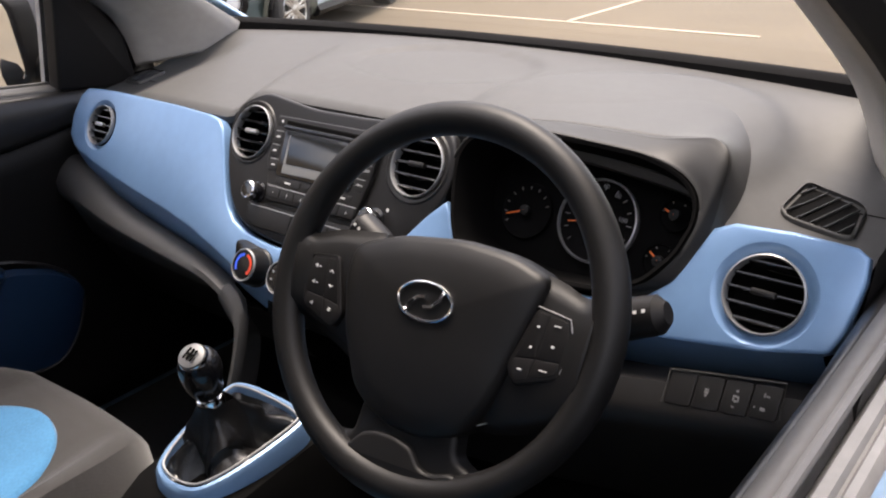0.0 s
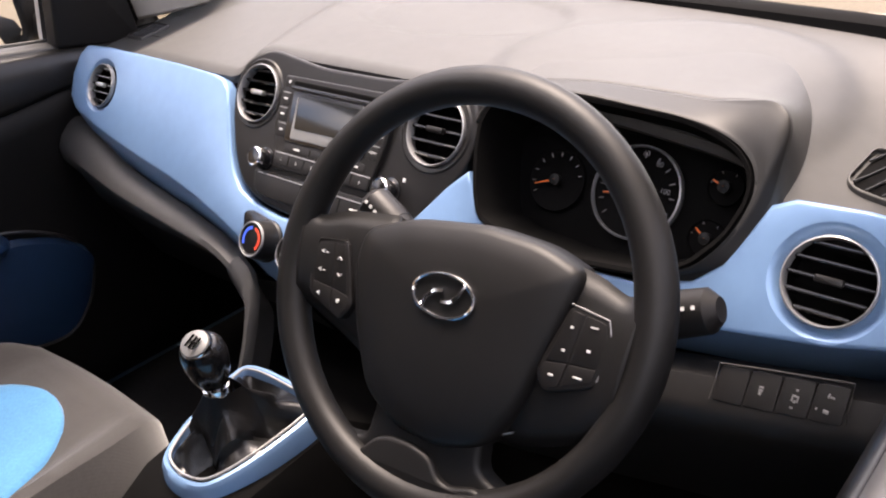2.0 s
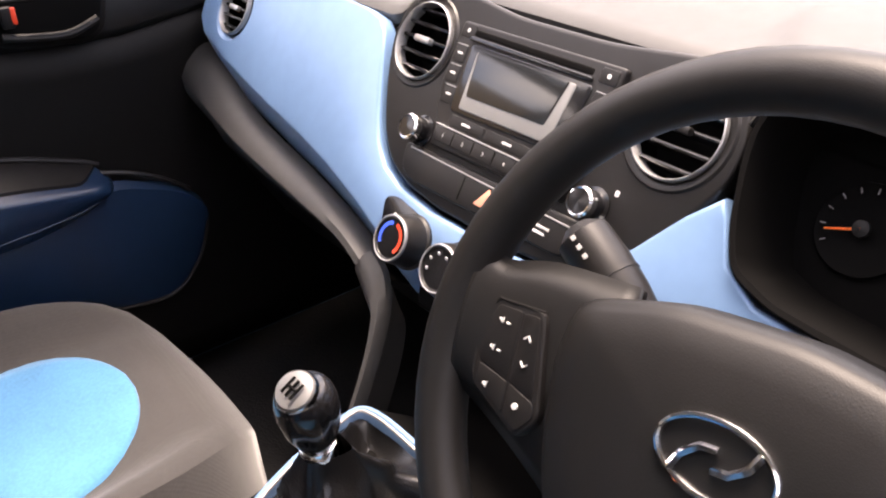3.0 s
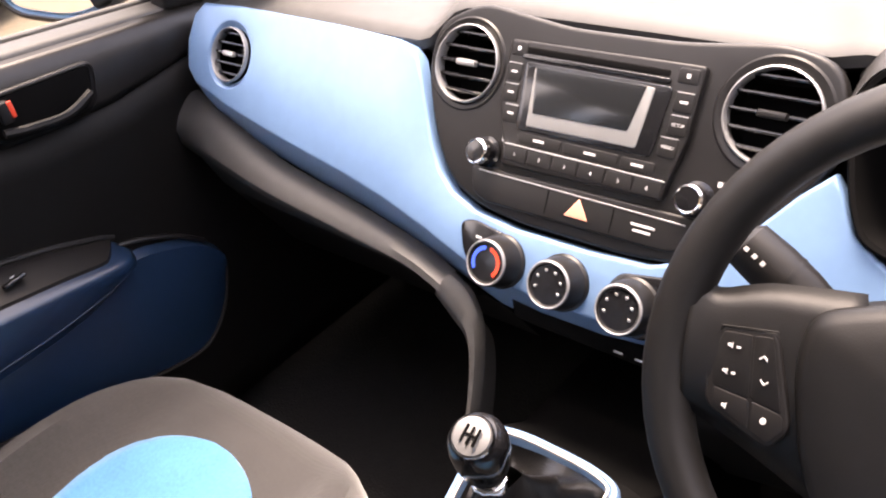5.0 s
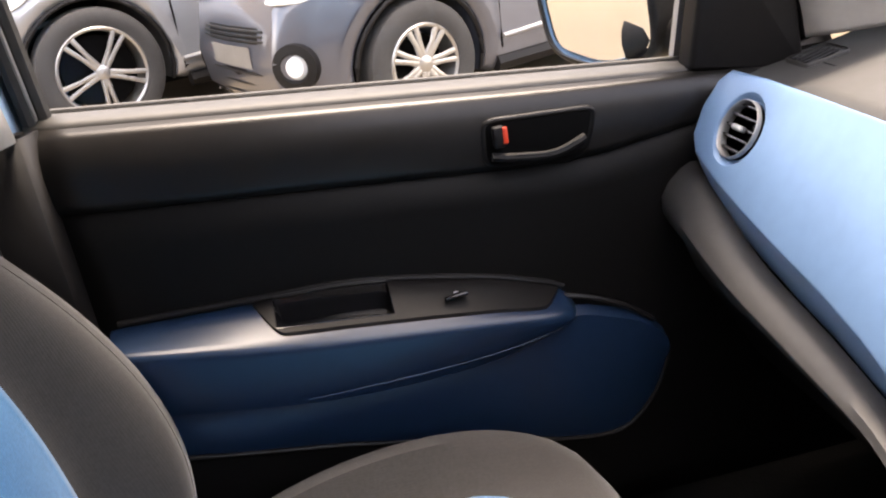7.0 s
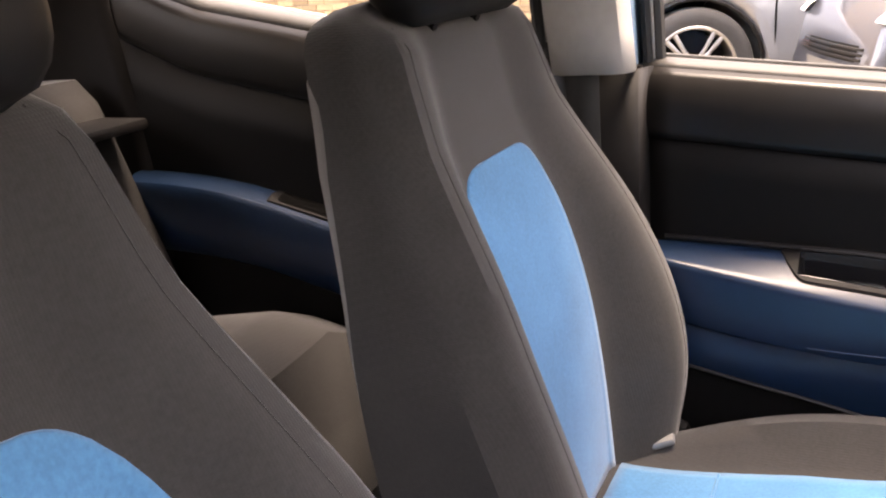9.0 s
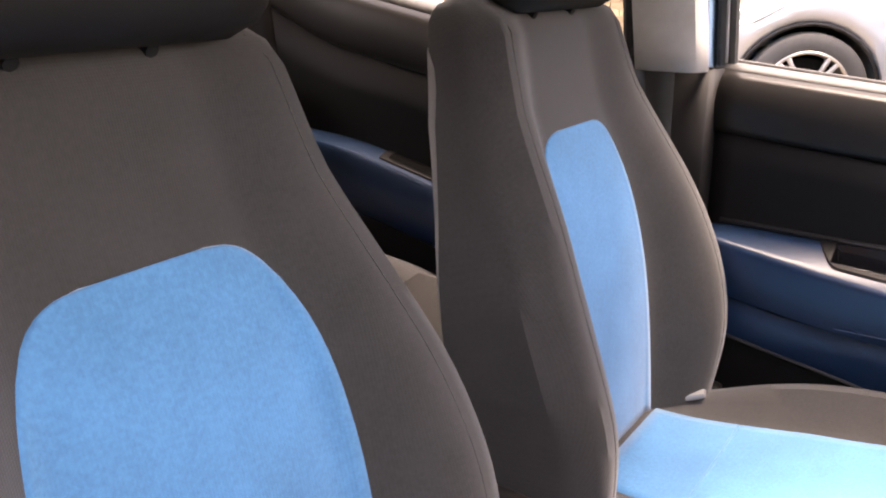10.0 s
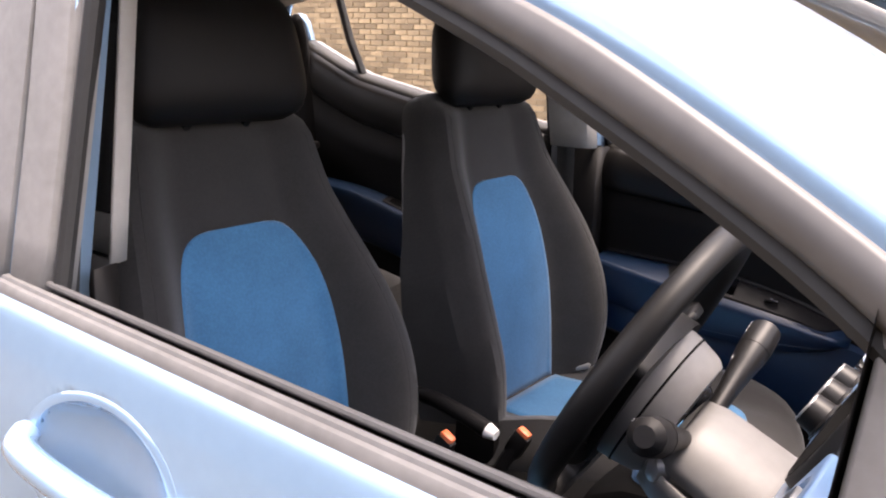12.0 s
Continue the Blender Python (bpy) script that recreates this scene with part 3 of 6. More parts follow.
    for y in sorted(set(np.linspace(-0.225, -0.109, 8)) | set(cup_y)):
        rows.append([arm_top(y, q) + sunk(y, q) + Vector((0, 0, 0.0052)) for q in cup_q])
    part("pull_cup", grid(rows), M_GLOSS, arm, "gloss black pull cup")
    part("cup_lip", tube([arm_top(y, 0.12) + Vector((0, 0, 0.007)) for y in np.linspace(-0.236, -0.098, 10)], 0.0022, 6), M_CONSOLE, arm)
    ysw = -0.018
    zsw = arm_top(ysw, 0.45).z + 0.004
    part("window_switch", block((s * 0.613, ysw, zsw + 0.002), (0.012, 0.030, 0.005), pose(0, 0, 0, 5, s * 18, 0), 0.002), M_GLOSS, arm)
    part("switch_mark", block((s * 0.613, ysw, zsw + 0.0075), (0.003, 0.005, 0.001), pose(0, 0, 0, 5, s * 18, 0), 0), M_WHITE, arm, smooth=False)
    # map pocket below the armrest
    pk = [(-0.43, 0.655, 0.585), (-0.3, 0.63, 0.56), (-0.166, 0.62, 0.535), (0.0, 0.62, 0.492), (0.12, 0.655, 0.462), (0.19, 0.640, 0.458), (0.235, 0.618, 0.496), (0.258, 0.595, 0.545), (0.263, 0.585, 0.570)]
    rows = [[(s * 0.640, y, zt + 0.01), (s * 0.624, y, zt + 0.002), (s * 0.620, y, lerp([0, 1], [zt, zl], 0.2)), (s * 0.623, y, lerp([0, 1], [zt, zl], 0.6)), (s * 0.627, y, zl + 0.012), (s * 0.631, y, zl + 0.002), (s * 0.645, y, zl)] for y, zt, zl in pk]
    rows = [list(r) for r in zip(*[curve_pts([a[i] for a in rows], 4) for i in range(7)])]
    pocket = part("map_pocket", grid(rows), M_DOORBLUE, d, "deep blue lower door pocket")
    part("pocket_rim", tube(curve_pts([(s * 0.628, y, zl + 0.004) for y, zt, zl in pk], 4), 0.003, 6), M_CONSOLE, pocket)
    part("pocket_top_rim", tube(curve_pts([(s * 0.642, 0.125, 0.682), (s * 0.636, 0.165, 0.672), (s * 0.632, 0.21, 0.650), (s * 0.631, 0.245, 0.622)], 4), 0.0035, 6), M_CONSOLE, pocket, "grey rim over the pocket")
    crease = []
    for y in np.linspace(-0.22, 0.128, 16):
        x, mid, lz = at("x", y), 0.5 * (at("frnt", y) + at("low", y)), at("low", y)
        z = lerp([-0.22, -0.02, 0.08, 0.128], [0.640, 0.642, 0.650, 0.664], y)
        crease.append((s * (x + lerp([lz + 0.008, mid], [0.022, 0.005], z) - 0.0002), y, z))
    part("crease_line", tube(crease, 0.0008, 6), M_CREASE, arm, "pale crease along the armrest")
    # handle set
    out = rounded([(0.045, zs(0.045) - 0.036), (0.192, zs(0.19) - 0.030), (0.178, zs(0.18) - 0.084), (0.155, zs(0.16) - 0.098), (0.042, zs(0.045) - 0.096)], 0.018)

    def fm(a, b, dd):
        return (s * (0.6465 - dd), a, b)
    rim = part("handle_bezel", plate(out, fm, -0.01, 0.006, 0.003, hole=True), M_CONSOLE, d, "dark grey handle surround")
    hole = inset(out, 0.006)
    part("handle_recess", plate(hole, fm, -0.004, 0.004, 0.001), M_DARK, rim)
    lever = curve_pts([(s * 0.630, 0.052, zs(0.05) - 0.080), (s * 0.626, 0.09, zs(0.09) - 0.082), (s * 0.624, 0.13, zs(0.13) - 0.080), (s * 0.630, 0.168, zs(0.165) - 0.066)], 5)
    part("handle_lever", tube(lever, 0.0055, 8), M_BLACK, rim, "black door pull lever")
    part("lever_highlight", tube([p + Vector((-s * 0.004, 0, 0.004)) for p in lever[4:-2]], 0.0012, 6), M_CONSOLE, rim)
    if s < 0:
        part("lock_knob", block((s * 0.632, 0.063, zs(0.063) - 0.056), (0.012, 0.015, 0.026), None, 0.003), M_BLACK, rim)
        part("lock_flag", block((s * 0.627, 0.070, zs(0.063) - 0.054), (0.004, 0.006, 0.020), None, 0.001), M_RED, rim)
    # mirror sail inside
    y_s = 0.318 if s < 0 else 0.372
    sail = [(y_s, zs(0.318) - 0.004), (0.475, zs(0.475) - 0.01), (0.455, 1.02), (0.40, 1.088), (y_s + 0.017, 1.122)]
    part("mirror_sail", plate(rounded(sail, 0.008), lambda a, b, dd: (s * (0.668 - dd - 0.12 * max(b - 0.95, 0)), a, b), -0.02, 0.012, 0.006), M_BLACK, d, "black mirror sail panel")
    so = [(y_s + 0.004, zs(0.35) - 0.004), (0.56, zs(0.54) - 0.01), (0.50, 1.02), (0.43, 1.09), (y_s + 0.02, 1.13)]
    part("sail_cover", plate(rounded(so, 0.01), lambda a, b, dd: (s * (0.722 + dd - 0.15 * max(b - 0.95, 0)), a, b), -0.01, 0.006, 0.004), M_SEAL, d, "dark grey outer mirror sail")
    # outer skin, waist seals
    hy, hz = -0.26, zs(-0.3) - 0.134
    bm = grid([[(s * x * lerp([-0.5, 0.3, 0.64], [1.0, 1.0, 0.985], y), y, zs(y) + dz) for x, dz in SKIN_CURVE] for y in np.linspace(-0.522, 0.64, 110)])
    cut = [f for f in bm.faces if ((f.calc_center_median().y - hy) / 0.1195) ** 2 + ((f.calc_center_median().z - hz) / 0.0695) ** 2 < 1]
    bmesh.ops.delete(bm, geom=cut, context="FACES")
    skin = part("outer_skin", bm, M_PAINT, d, "light blue glossy painted door skin")
    thick(skin, 0.004, 0)
    ws = [(0.747, -0.020), (0.7465, -0.006), (0.742, 0.000), (0.737, 0.001), (0.7345, -0.004), (0.7325, -0.004), (0.730, 0.001), (0.723, 0.001), (0.719, -0.006), (0.715, -0.03)]
    part("waist_seal", grid([[(s * x, y, zs(y) + dz) for x, dz in ws] for y in np.linspace(-0.515, 0.55, 16)]), M_WAIST, d, "grey weathered rubber waist seal")
    # driver's seal and slot are paled likewise, for light along the sill
    part("inner_seal", tube([(s * 0.7105, y, zs(y) + 0.002) for y in np.linspace(-0.45, 0.36, 12)], 0.0042, 8), M_RUBBER if s < 0 else M_LEDGE_LIT, d, "rubber inner window seal")
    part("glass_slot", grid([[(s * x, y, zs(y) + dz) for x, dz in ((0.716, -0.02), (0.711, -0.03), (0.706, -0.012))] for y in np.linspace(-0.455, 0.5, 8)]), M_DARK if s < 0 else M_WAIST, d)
    # rear upright of the window frame
    fr = [[(s * (lerp([0.9, 1.43], [0.735, 0.632], z) - dx), y - 0.01 * smooth(1.1, 1.4, z), z) for y, dx in ((-0.515, 0.03), (-0.515, 0.004), (-0.505, 0.0), (-0.462, 0.002), (-0.452, 0.008), (-0.450, 0.02), (-0.443, 0.022), (-0.440, 0.04))] for z in np.linspace(zs(-0.5) - 0.01, 1.42, 9)]
    thick(part("frame_upright", grid(fr), M_SEAL, d, "satin grey window frame upright"), 0.004, 0)
    part("glass_run", tube([(s * (lerp([0.9, 1.43], [0.713, 0.61], z)), -0.437, z) for z in np.linspace(zs(-0.45) - 0.01, 1.41, 8)], 0.010, 8), M_RUBBER, d)
    return d


def door_window(d, s, zs):
    rows = []
    for q in np.linspace(0, 1, 6):
        r = []
        for y in np.linspace(-0.44, 0.33, 10):
            zt = min(1.41, lerp([-0.24, -0.02, 0.2, 0.40], [1.41, 1.33, 1.215, 1.09], y))
            z = lerp([0, 1], [zs(y) - 0.01, zt], q)
            r.append((s * lerp([0.9, 1.43], [0.718, 0.615], z), y, z))
        rows.append(r)
    g = part("window_pane", grid(rows), M_GLASS, d, "clear raised side window")
    g.visible_shadow = False


DOOR_L = door_front(-1, z_sill_left, "door_1", "closed passenger door with black, grey and blue trim panel")
door_window(DOOR_L, -1, z_sill_left)
DOOR_R = door_front(1, z_sill_right, "door_2", "closed light blue driver's door with its window lowered")


# the driver's trim panel is slimmer
for ch in DOOR_R.children_recursive:
    top = ch if ch.parent == DOOR_R else ch.parent
    if top.name.split(".")[0] in ("upper_trim", "ledge_cap", "inner_panel", "panel_edge", "armrest", "map_pocket", "handle_bezel", "mirror_sail"):
        for v in ch.data.vertices:
            low = smooth(-0.03, -0.08, v.co.z - z_sill_right(v.co.y))
            slim = 0.026 + 0.021 * low if top.name.split(".")[0] in ("upper_trim", "ledge_cap") else 0.047
            v.co.x += slim * smooth(0.708, 0.685, v.co.x)
            if top.name.startswith("handle_bezel"):
                v.co.x += 0.008
                v.co.y += 0.11
                v.co.z += 0.022


def exterior_handle(s, zs, parent):
    """Oval finger cup sunk into the door skin, with a bar across it."""
    c = Vector((0, -0.26, zs(-0.3) - 0.134))
    skin_z, skin_x = [p[1] for p in reversed(SKIN_CURVE)], [p[0] for p in reversed(SKIN_CURVE)]

    def pt(r, a, o):
        y, z = c.y + 0.116 * r * math.cos(a), c.z + 0.068 * r * math.sin(a)
        return Vector((s * (lerp(skin_z, skin_x, z - zs(y)) + o), y, z))

    prof = ((1.17, -0.004), (1.13, 0.0022), (1.07, 0.0036), (1.0, 0.0024), (0.94, -0.005), (0.82, -0.018), (0.6, -0.030), (0.3, -0.036), (0.003, -0.037))
    rows = [[pt(r, 2 * math.pi * i / 40, o) for i in range(40)] for r, o in prof]
    part("handle_cup", grid(rows, closed=True, cap=False), M_PAINT, parent)
    bar = curve_pts([pt(1.06, math.pi * 0.98, 0.004), pt(0.80, math.pi * 0.98, 0.026), pt(0.1, math.pi, 0.034), pt(0.75, -0.15, 0.028), pt(1.02, -0.15, 0.004)], 6)
    part("pull_handle", tube([p + Vector((0, 0, 0.004)) for p in bar], 0.0165, 12, squash=0.9), M_PAINT, parent, "light blue pull handle")


exterior_handle(1, z_sill_right, DOOR_R)
exterior_handle(-1, z_sill_left, DOOR_L)


def door_rear(s, zs, name, label):
    d = thing(name, label, "car door", (s * 0.72, -1.0, 0.3), kind="structure")
    ys = list(np.linspace(-0.585, -1.46, 16))
    led = [(0.706, -0.008), (0.702, 0.0), (0.690, 0.001), (0.674, -0.005), (0.662, -0.018), (0.653, -0.04), (0.648, -0.075), (0.648, -0.115), (0.650, -0.135)]
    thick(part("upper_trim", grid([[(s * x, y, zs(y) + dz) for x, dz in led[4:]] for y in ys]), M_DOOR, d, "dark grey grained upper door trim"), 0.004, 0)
    # cap coloured paler than the trim, for light falling on the ledge
    thick(part("ledge_cap", grid([[(s * x, y, zs(y) + dz) for x, dz in led[:5]] for y in ys]), M_DASH_LIT, d, "window ledge cap, coloured paler for the light on top"), 0.004, 0)
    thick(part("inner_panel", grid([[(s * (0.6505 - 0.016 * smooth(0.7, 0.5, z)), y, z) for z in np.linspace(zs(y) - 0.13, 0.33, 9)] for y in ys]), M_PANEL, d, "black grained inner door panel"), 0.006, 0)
    yk = [-0.70, -0.80, -0.95, -1.15, -1.30, -1.42]
    tp = [0.715, 0.735, 0.768, 0.815, 0.832, 0.835]
    A = []
    for y, z in zip(yk, tp):
        A.append([(s * 0.650, y, z + 0.004), (s * 0.628, y, z + 0.002), (s * 0.604, y, z - 0.008), (s * 0.600, y, z - 0.016), (s * 0.606, y, z - 0.08), (s * 0.625, y, z - 0.14), (s * 0.65, y, z - 0.16)])
    rows = [list(r) for r in zip(*[curve_pts([a[i] for a in A], 4) for i in range(7)])]
    arm = part("armrest", grid(rows, cap=True), M_DOORBLUE, d, "blue moulded armrest")
    part("armrest_insert", grid([[(s * x, y, lerp(yk[::-1], tp[::-1], y) + dz) for x, dz in ((0.650, 0.008), (0.630, 0.008), (0.612, 0.0), (0.612, -0.004))] for y in np.linspace(-1.10, -0.80, 10)]), M_BLACK, arm)
    part("pull_cup", grid([[(s * x, y, lerp(yk[::-1], tp[::-1], y) + dz) for x, dz in ((0.642, 0.011), (0.630, 0.011), (0.617, 0.005))] for y in np.linspace(-1.08, -0.94, 6)]), M_DARK, arm)
    skin = part("outer_skin", grid([[(s * x * lerp([-1.5, -1.0], [0.965, 1.0], y), y, zs(y) + dz * (1 + 0.25 * max(0, -y - 0.9))) for x, dz in SKIN] for y in np.linspace(-0.530, -1.5, 14)]), M_PAINT, d, "light blue glossy painted door skin")
    thick(skin, 0.004, 0)
    part("waist_seal", grid([[(s * x * lerp([-1.5, -1.0], [0.97, 1.0], y), y, zs(y) + dz) for x, dz in ((0.760, -0.026), (0.757, -0.006), (0.742, 0.0), (0.722, 0.001), (0.712, -0.02))] for y in np.linspace(-0.53, -1.45, 14)]), M_SEAL, d)
    fr = [[(s * (lerp([0.9, 1.43], [0.737, 0.634], z) - dx), y, z) for y, dx in ((-0.525, 0.03), (-0.525, 0.002), (-0.545, 0.0), (-0.60, 0.004), (-0.606, 0.03))] for z in np.linspace(zs(-0.55) - 0.01, 1.42, 7)]
    thick(part("frame_upright", grid(fr), M_SEAL, d), 0.004, 0)
    part("window_divider", tube([(s * 0.688, -1.24, zs(-1.24) - 0.01), (s * 0.665, -1.275, 1.24), (s * 0.625, -1.30, 1.41)], 0.012, 8), M_RUBBER, d, "black window divider bar")
    rows = []
    for q in np.linspace(0, 1, 5):
        rows.append([(s * lerp([0.9, 1.43], [0.718, 0.615], lerp([0, 1], [zs(y) - 0.01, 1.40], q)), y, lerp([0, 1], [zs(y) - 0.01, max(zs(y), 1.41 - 0.02 * max(0, -y - 1.0))], q)) for y in np.linspace(-0.60, -1.46, 10)])
    g = part("window_pane", grid(rows), M_GLASS, d)
    g.visible_shadow = False
    return d


door_rear(-1, z_sill_left, "door_3", "closed rear door with black panel and blue armrest")
door_rear(1, z_sill_right, "door_4", "closed rear door on the driver's side with blue armrest")


def door_mirror(s):
    m = thing("door_mirror", "light blue door mirror with clear mirror glass", "mirror", (s * 0.74, 0.36, 0.96))
    c = Vector((s * 0.885, 0.292, 1.005))
    face = Vector((-s * 0.36, -0.93, -0.05)).normalized()
    u = Vector((0, 0, 1)).cross(face).normalized() * (1 if s < 0 else -1)
    u = u if u.x * s > 0 else -u
    w = Vector((0, 0, 1))
    out = rounded([(-0.125, -0.062), (-0.02, -0.092), (0.093, -0.076), (0.118, 0.02), (0.10, 0.092), (-0.11, 0.09)], 0.035, 5)
    mp = lambda a, b, dd: c + u * a + w * b + face * dd
    rows = []
    for q in range(8):
        k = q / 7
        sc = math.sqrt(max(1 - k * k * 0.92, 0.02))
        rows.append([mp(a * sc, b * sc, 0.012 - 0.10 * k) for a, b in out])
    part("housing", grid(rows, closed=True, cap=False), M_PAINT, m, "light blue mirror housing")
    part("rim", plate(inset(out, -0.008), mp, -0.030, 0.020, 0.009, hole=True), M_BLACK, m, "black mirror rim")
    part("mirror_pane", plate(inset(out, 0.007), mp, 0.0, 0.012, 0.001), M_MIRROR, m, smooth=False)
    part("foot", tube([c + Vector((-s * 0.06, 0.02, -0.05)), (s * 0.76, 0.38, 0.965), (s * 0.70, 0.40, 0.955)], [0.03, 0.028, 0.03], 10), M_BLACK, m)


door_mirror(-1)


# ---- dashboard ----
DN = Vector((0, -0.869, 0.495))          # normal of the sloping fascia, towards the seats


def fascia(x, z, d=0.0):
    return Vector((x, 0.344 + 0.57 * (z - 0.932), z)) + DN * d


def dash_z(x, y):
    """Height of the dashboard's top."""
    z = 0.948 + 0.165 * (y - 0.36) - 0.030 * smooth(0.46, 0.585, abs(x)) * smooth(0.67, 0.53, y)
    pad = smooth(-0.235, -0.19, x + 0.25 * (y - 0.38)) * smooth(0.60, 0.30, x)
    z += pad * 0.026 * smooth(0.70, 0.45, y)
    r = ((x + 0.02) / 0.17) ** 2 + ((y - 0.60) / 0.10) ** 2
    z -= 0.005 * smooth(1.05, 0.9, r)
    r2 = ((x - 0.34) / 0.19) ** 2 + ((y - 0.50) / 0.17) ** 2
    z += 0.006 * smooth(1.1, 0.85, r2)
    return z


DASH = thing("dashboard", "grey moulded dashboard with satin light blue trim", "dashboard", (0, 0.5, 0.5))


def slab(name, poly, d0, d1, material, parent, b=0.002, label="", **k):
    return part(name, plate(poly, fascia, d0, d1, b, **k), material, parent, label)


def rect(x0, x1, z0, z1, r=0.002):
    return rounded([(x0, z0), (x1, z0), (x1, z1), (x0, z1)], r, 3)


def air_vent(x, z, R, bowl, bowl_mat, label):
    c = fascia(x, z)
    v = part("air_vent", lathe([(R * 0.98, 0.004), (R * 0.97, -0.03), (R * 0.5, -0.038), (0.0005, -0.038)], c, DN, 36), M_DARK, DASH, label)
    part("surround", lathe([(R + bowl, 0.006), (R + bowl * 0.85, 0.0055), (R + bowl * 0.5, 0.001), (R + bowl * 0.15, -0.002), (R, -0.002)] if bowl_mat == M_BLUE else [(R + bowl, 0.0035), (R + bowl * 0.75, 0.0058), (R + bowl * 0.35, 0.0052), (R, 0.003)], c, DN, 40), bowl_mat, v)
    part("bezel", lathe([(R + 0.0008, 0.003), (R + 0.0006, 0.0080), (R - 0.0006, 0.0088), (R - 0.0016, 0.007), (R - 0.0020, -0.004)], c, DN, 40), M_SILVER, v, "silver vent ring")
    up = Vector((0, 0.495, 0.869))
    tilt = Matrix(((1, 0, 0), tuple(up), tuple(-DN))).transposed().to_4x4()
    for i in range(-2, 3):
        h = i * R * 0.37
        w = 2 * math.sqrt(max(R * R - h * h, 0)) - 0.004
        m = tilt @ pose(0, 0, 0, 14)
        part("slat", block(c + up * h - DN * 0.004, (w, 0.0035, 0.016), m, 0.0012, 1), M_GLOSS, v)
    part("tab", block(c + up * 0.001 + DN * 0.006, (R * 0.62, 0.0065, 0.008), tilt, 0.002), M_SILVER if x < 0 else M_CONSOLE, v, "adjuster tab")
    return v


RADIO_TURN = Matrix(((1, 0, 0), (0, 0.495, 0.869), tuple(DN))).transposed().to_4x4()     # lettering upright on the fascia


def build_dash():
    # top moulding, in the copy coloured lighter for windscreen light
    xs = np.linspace(-0.665, 0.665, 110)
    rows = []
    for x in xs:
        yf = 0.362 + 0.03 * smooth(-0.24, -0.18, x) * smooth(0.53, 0.49, x)
        yb = 0.735 - 0.07 * (x / 0.66) ** 2
        zf = dash_z(x, yf + 0.01)
        r = [(x, yf + 0.012, zf - 0.03), (x, yf - 0.004, zf - 0.02), (x, yf - 0.006, zf - 0.009), (x, yf + 0.002, zf - 0.002)]
        r += [(x, y, dash_z(x, y)) for y in np.linspace(yf + 0.012, yb, 34)]
        rows.append(r + [(x, yb + 0.01, 0.97)])
    part("dash_top", grid(rows), M_DASH_LIT, DASH, "matt grained grey dashboard top")
    # carcass behind the trims, coloured near black for the deep shade there
    rows = []
    for x in np.linspace(-0.665, 0.665, 30):
        pr = [fascia(x, z, -0.10) for z in (0.985, 0.93, 0.88, 0.83, 0.79)]
        k = smooth(0.0, 0.16, abs(x - 0.0)) if x < 0 else smooth(0.12, 0.2, x)
        pr += [Vector((x, lerp([0, 1], [0.31, 0.30], k), 0.74)), Vector((x, lerp([0, 1], [0.40, 0.36], k), 0.66)), Vector((x, 0.44, 0.55)), Vector((x, 0.62, 0.48)), Vector((x, 0.78, 0.47))]
        rows.append(pr)
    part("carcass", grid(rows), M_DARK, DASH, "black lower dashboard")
    for s in (-1, 1):
        part("end_cap", grid([[Vector((s * 0.672, p.y, p.z)), Vector((s * 0.672, 0.76, p.z))] for p in [fascia(0, z, 0.002) for z in (0.94, 0.9, 0.86, 0.8)] + [Vector((0, 0.32, 0.74)), Vector((0, 0.44, 0.56))]]), M_BLACK, DASH)
    # light blue trim, one band round the cabin
    fold = [(-0.622, 0.868), (-0.60, 0.852), (-0.53, 0.836), (-0.465, 0.825), (-0.39, 0.814), (-0.311, 0.804), (-0.24, 0.792), (-0.17, 0.776), (-0.125, 0.764), (-0.09, 0.756), (-0.03, 0.752), (0.04, 0.752), (0.10, 0.758), (0.16, 0.770), (0.28, 0.797), (0.40, 0.821), (0.52, 0.836), (0.60, 0.847), (0.650, 0.858)]
    top_l = [(-0.63, 0.90), (-0.622, 0.93), (-0.605, 0.944), (-0.53, 0.9465), (-0.444, 0.946), (-0.35, 0.945), (-0.265, 0.942), (-0.240, 0.938), (-0.226, 0.928), (-0.214, 0.908), (-0.200, 0.882), (-0.186, 0.856), (-0.170, 0.835), (-0.148, 0.819), (-0.115, 0.809), (-0.063, 0.804), (0.02, 0.805), (0.08, 0.809), (0.13, 0.826), (0.156, 0.852), (0.185, 0.885), (0.208, 0.905), (0.217, 0.895), (0.232, 0.868), (0.262, 0.853), (0.34, 0.848), (0.43, 0.853), (0.478, 0.866), (0.50, 0.884), (0.516, 0.915), (0.526, 0.936), (0.545, 0.944), (0.60, 0.9465), (0.655, 0.9445), (0.666, 0.939), (0.669, 0.92), (0.664, 0.878), (0.656, 0.861)]
    outline = list(reversed(fold)) + top_l
    blue = slab("blue_trim", outline, -0.012, 0.006, M_BLUE, DASH, 0.004, "satin light blue fascia trim", round_holes=((-0.538, 0.893, 0.0435), (0.588, 0.892, 0.0495)))
    # lower return of the trim, and the glovebox band under it
    A = [fascia(x, z + 0.001, 0.003) for x, z in fold]
    B = [fascia(x, z - lerp([-0.6, -0.2, 0.1, 0.3], [0.034, 0.033, 0.027, 0.024], x), lerp([-0.2, 0.2, 0.35], [-0.046, -0.046, -0.080], x)) for x, z in fold]
    part("trim_return", grid([[a, a.lerp(b, 0.3) + DN * 0.002, a.lerp(b, 0.7), b] for a, b in zip(A, B)]), M_BLUE, blue)
    up = [(-0.655, 0.843), (-0.612, 0.832), (-0.461, 0.793), (-0.306, 0.772), (-0.205, 0.756), (-0.150, 0.742)]
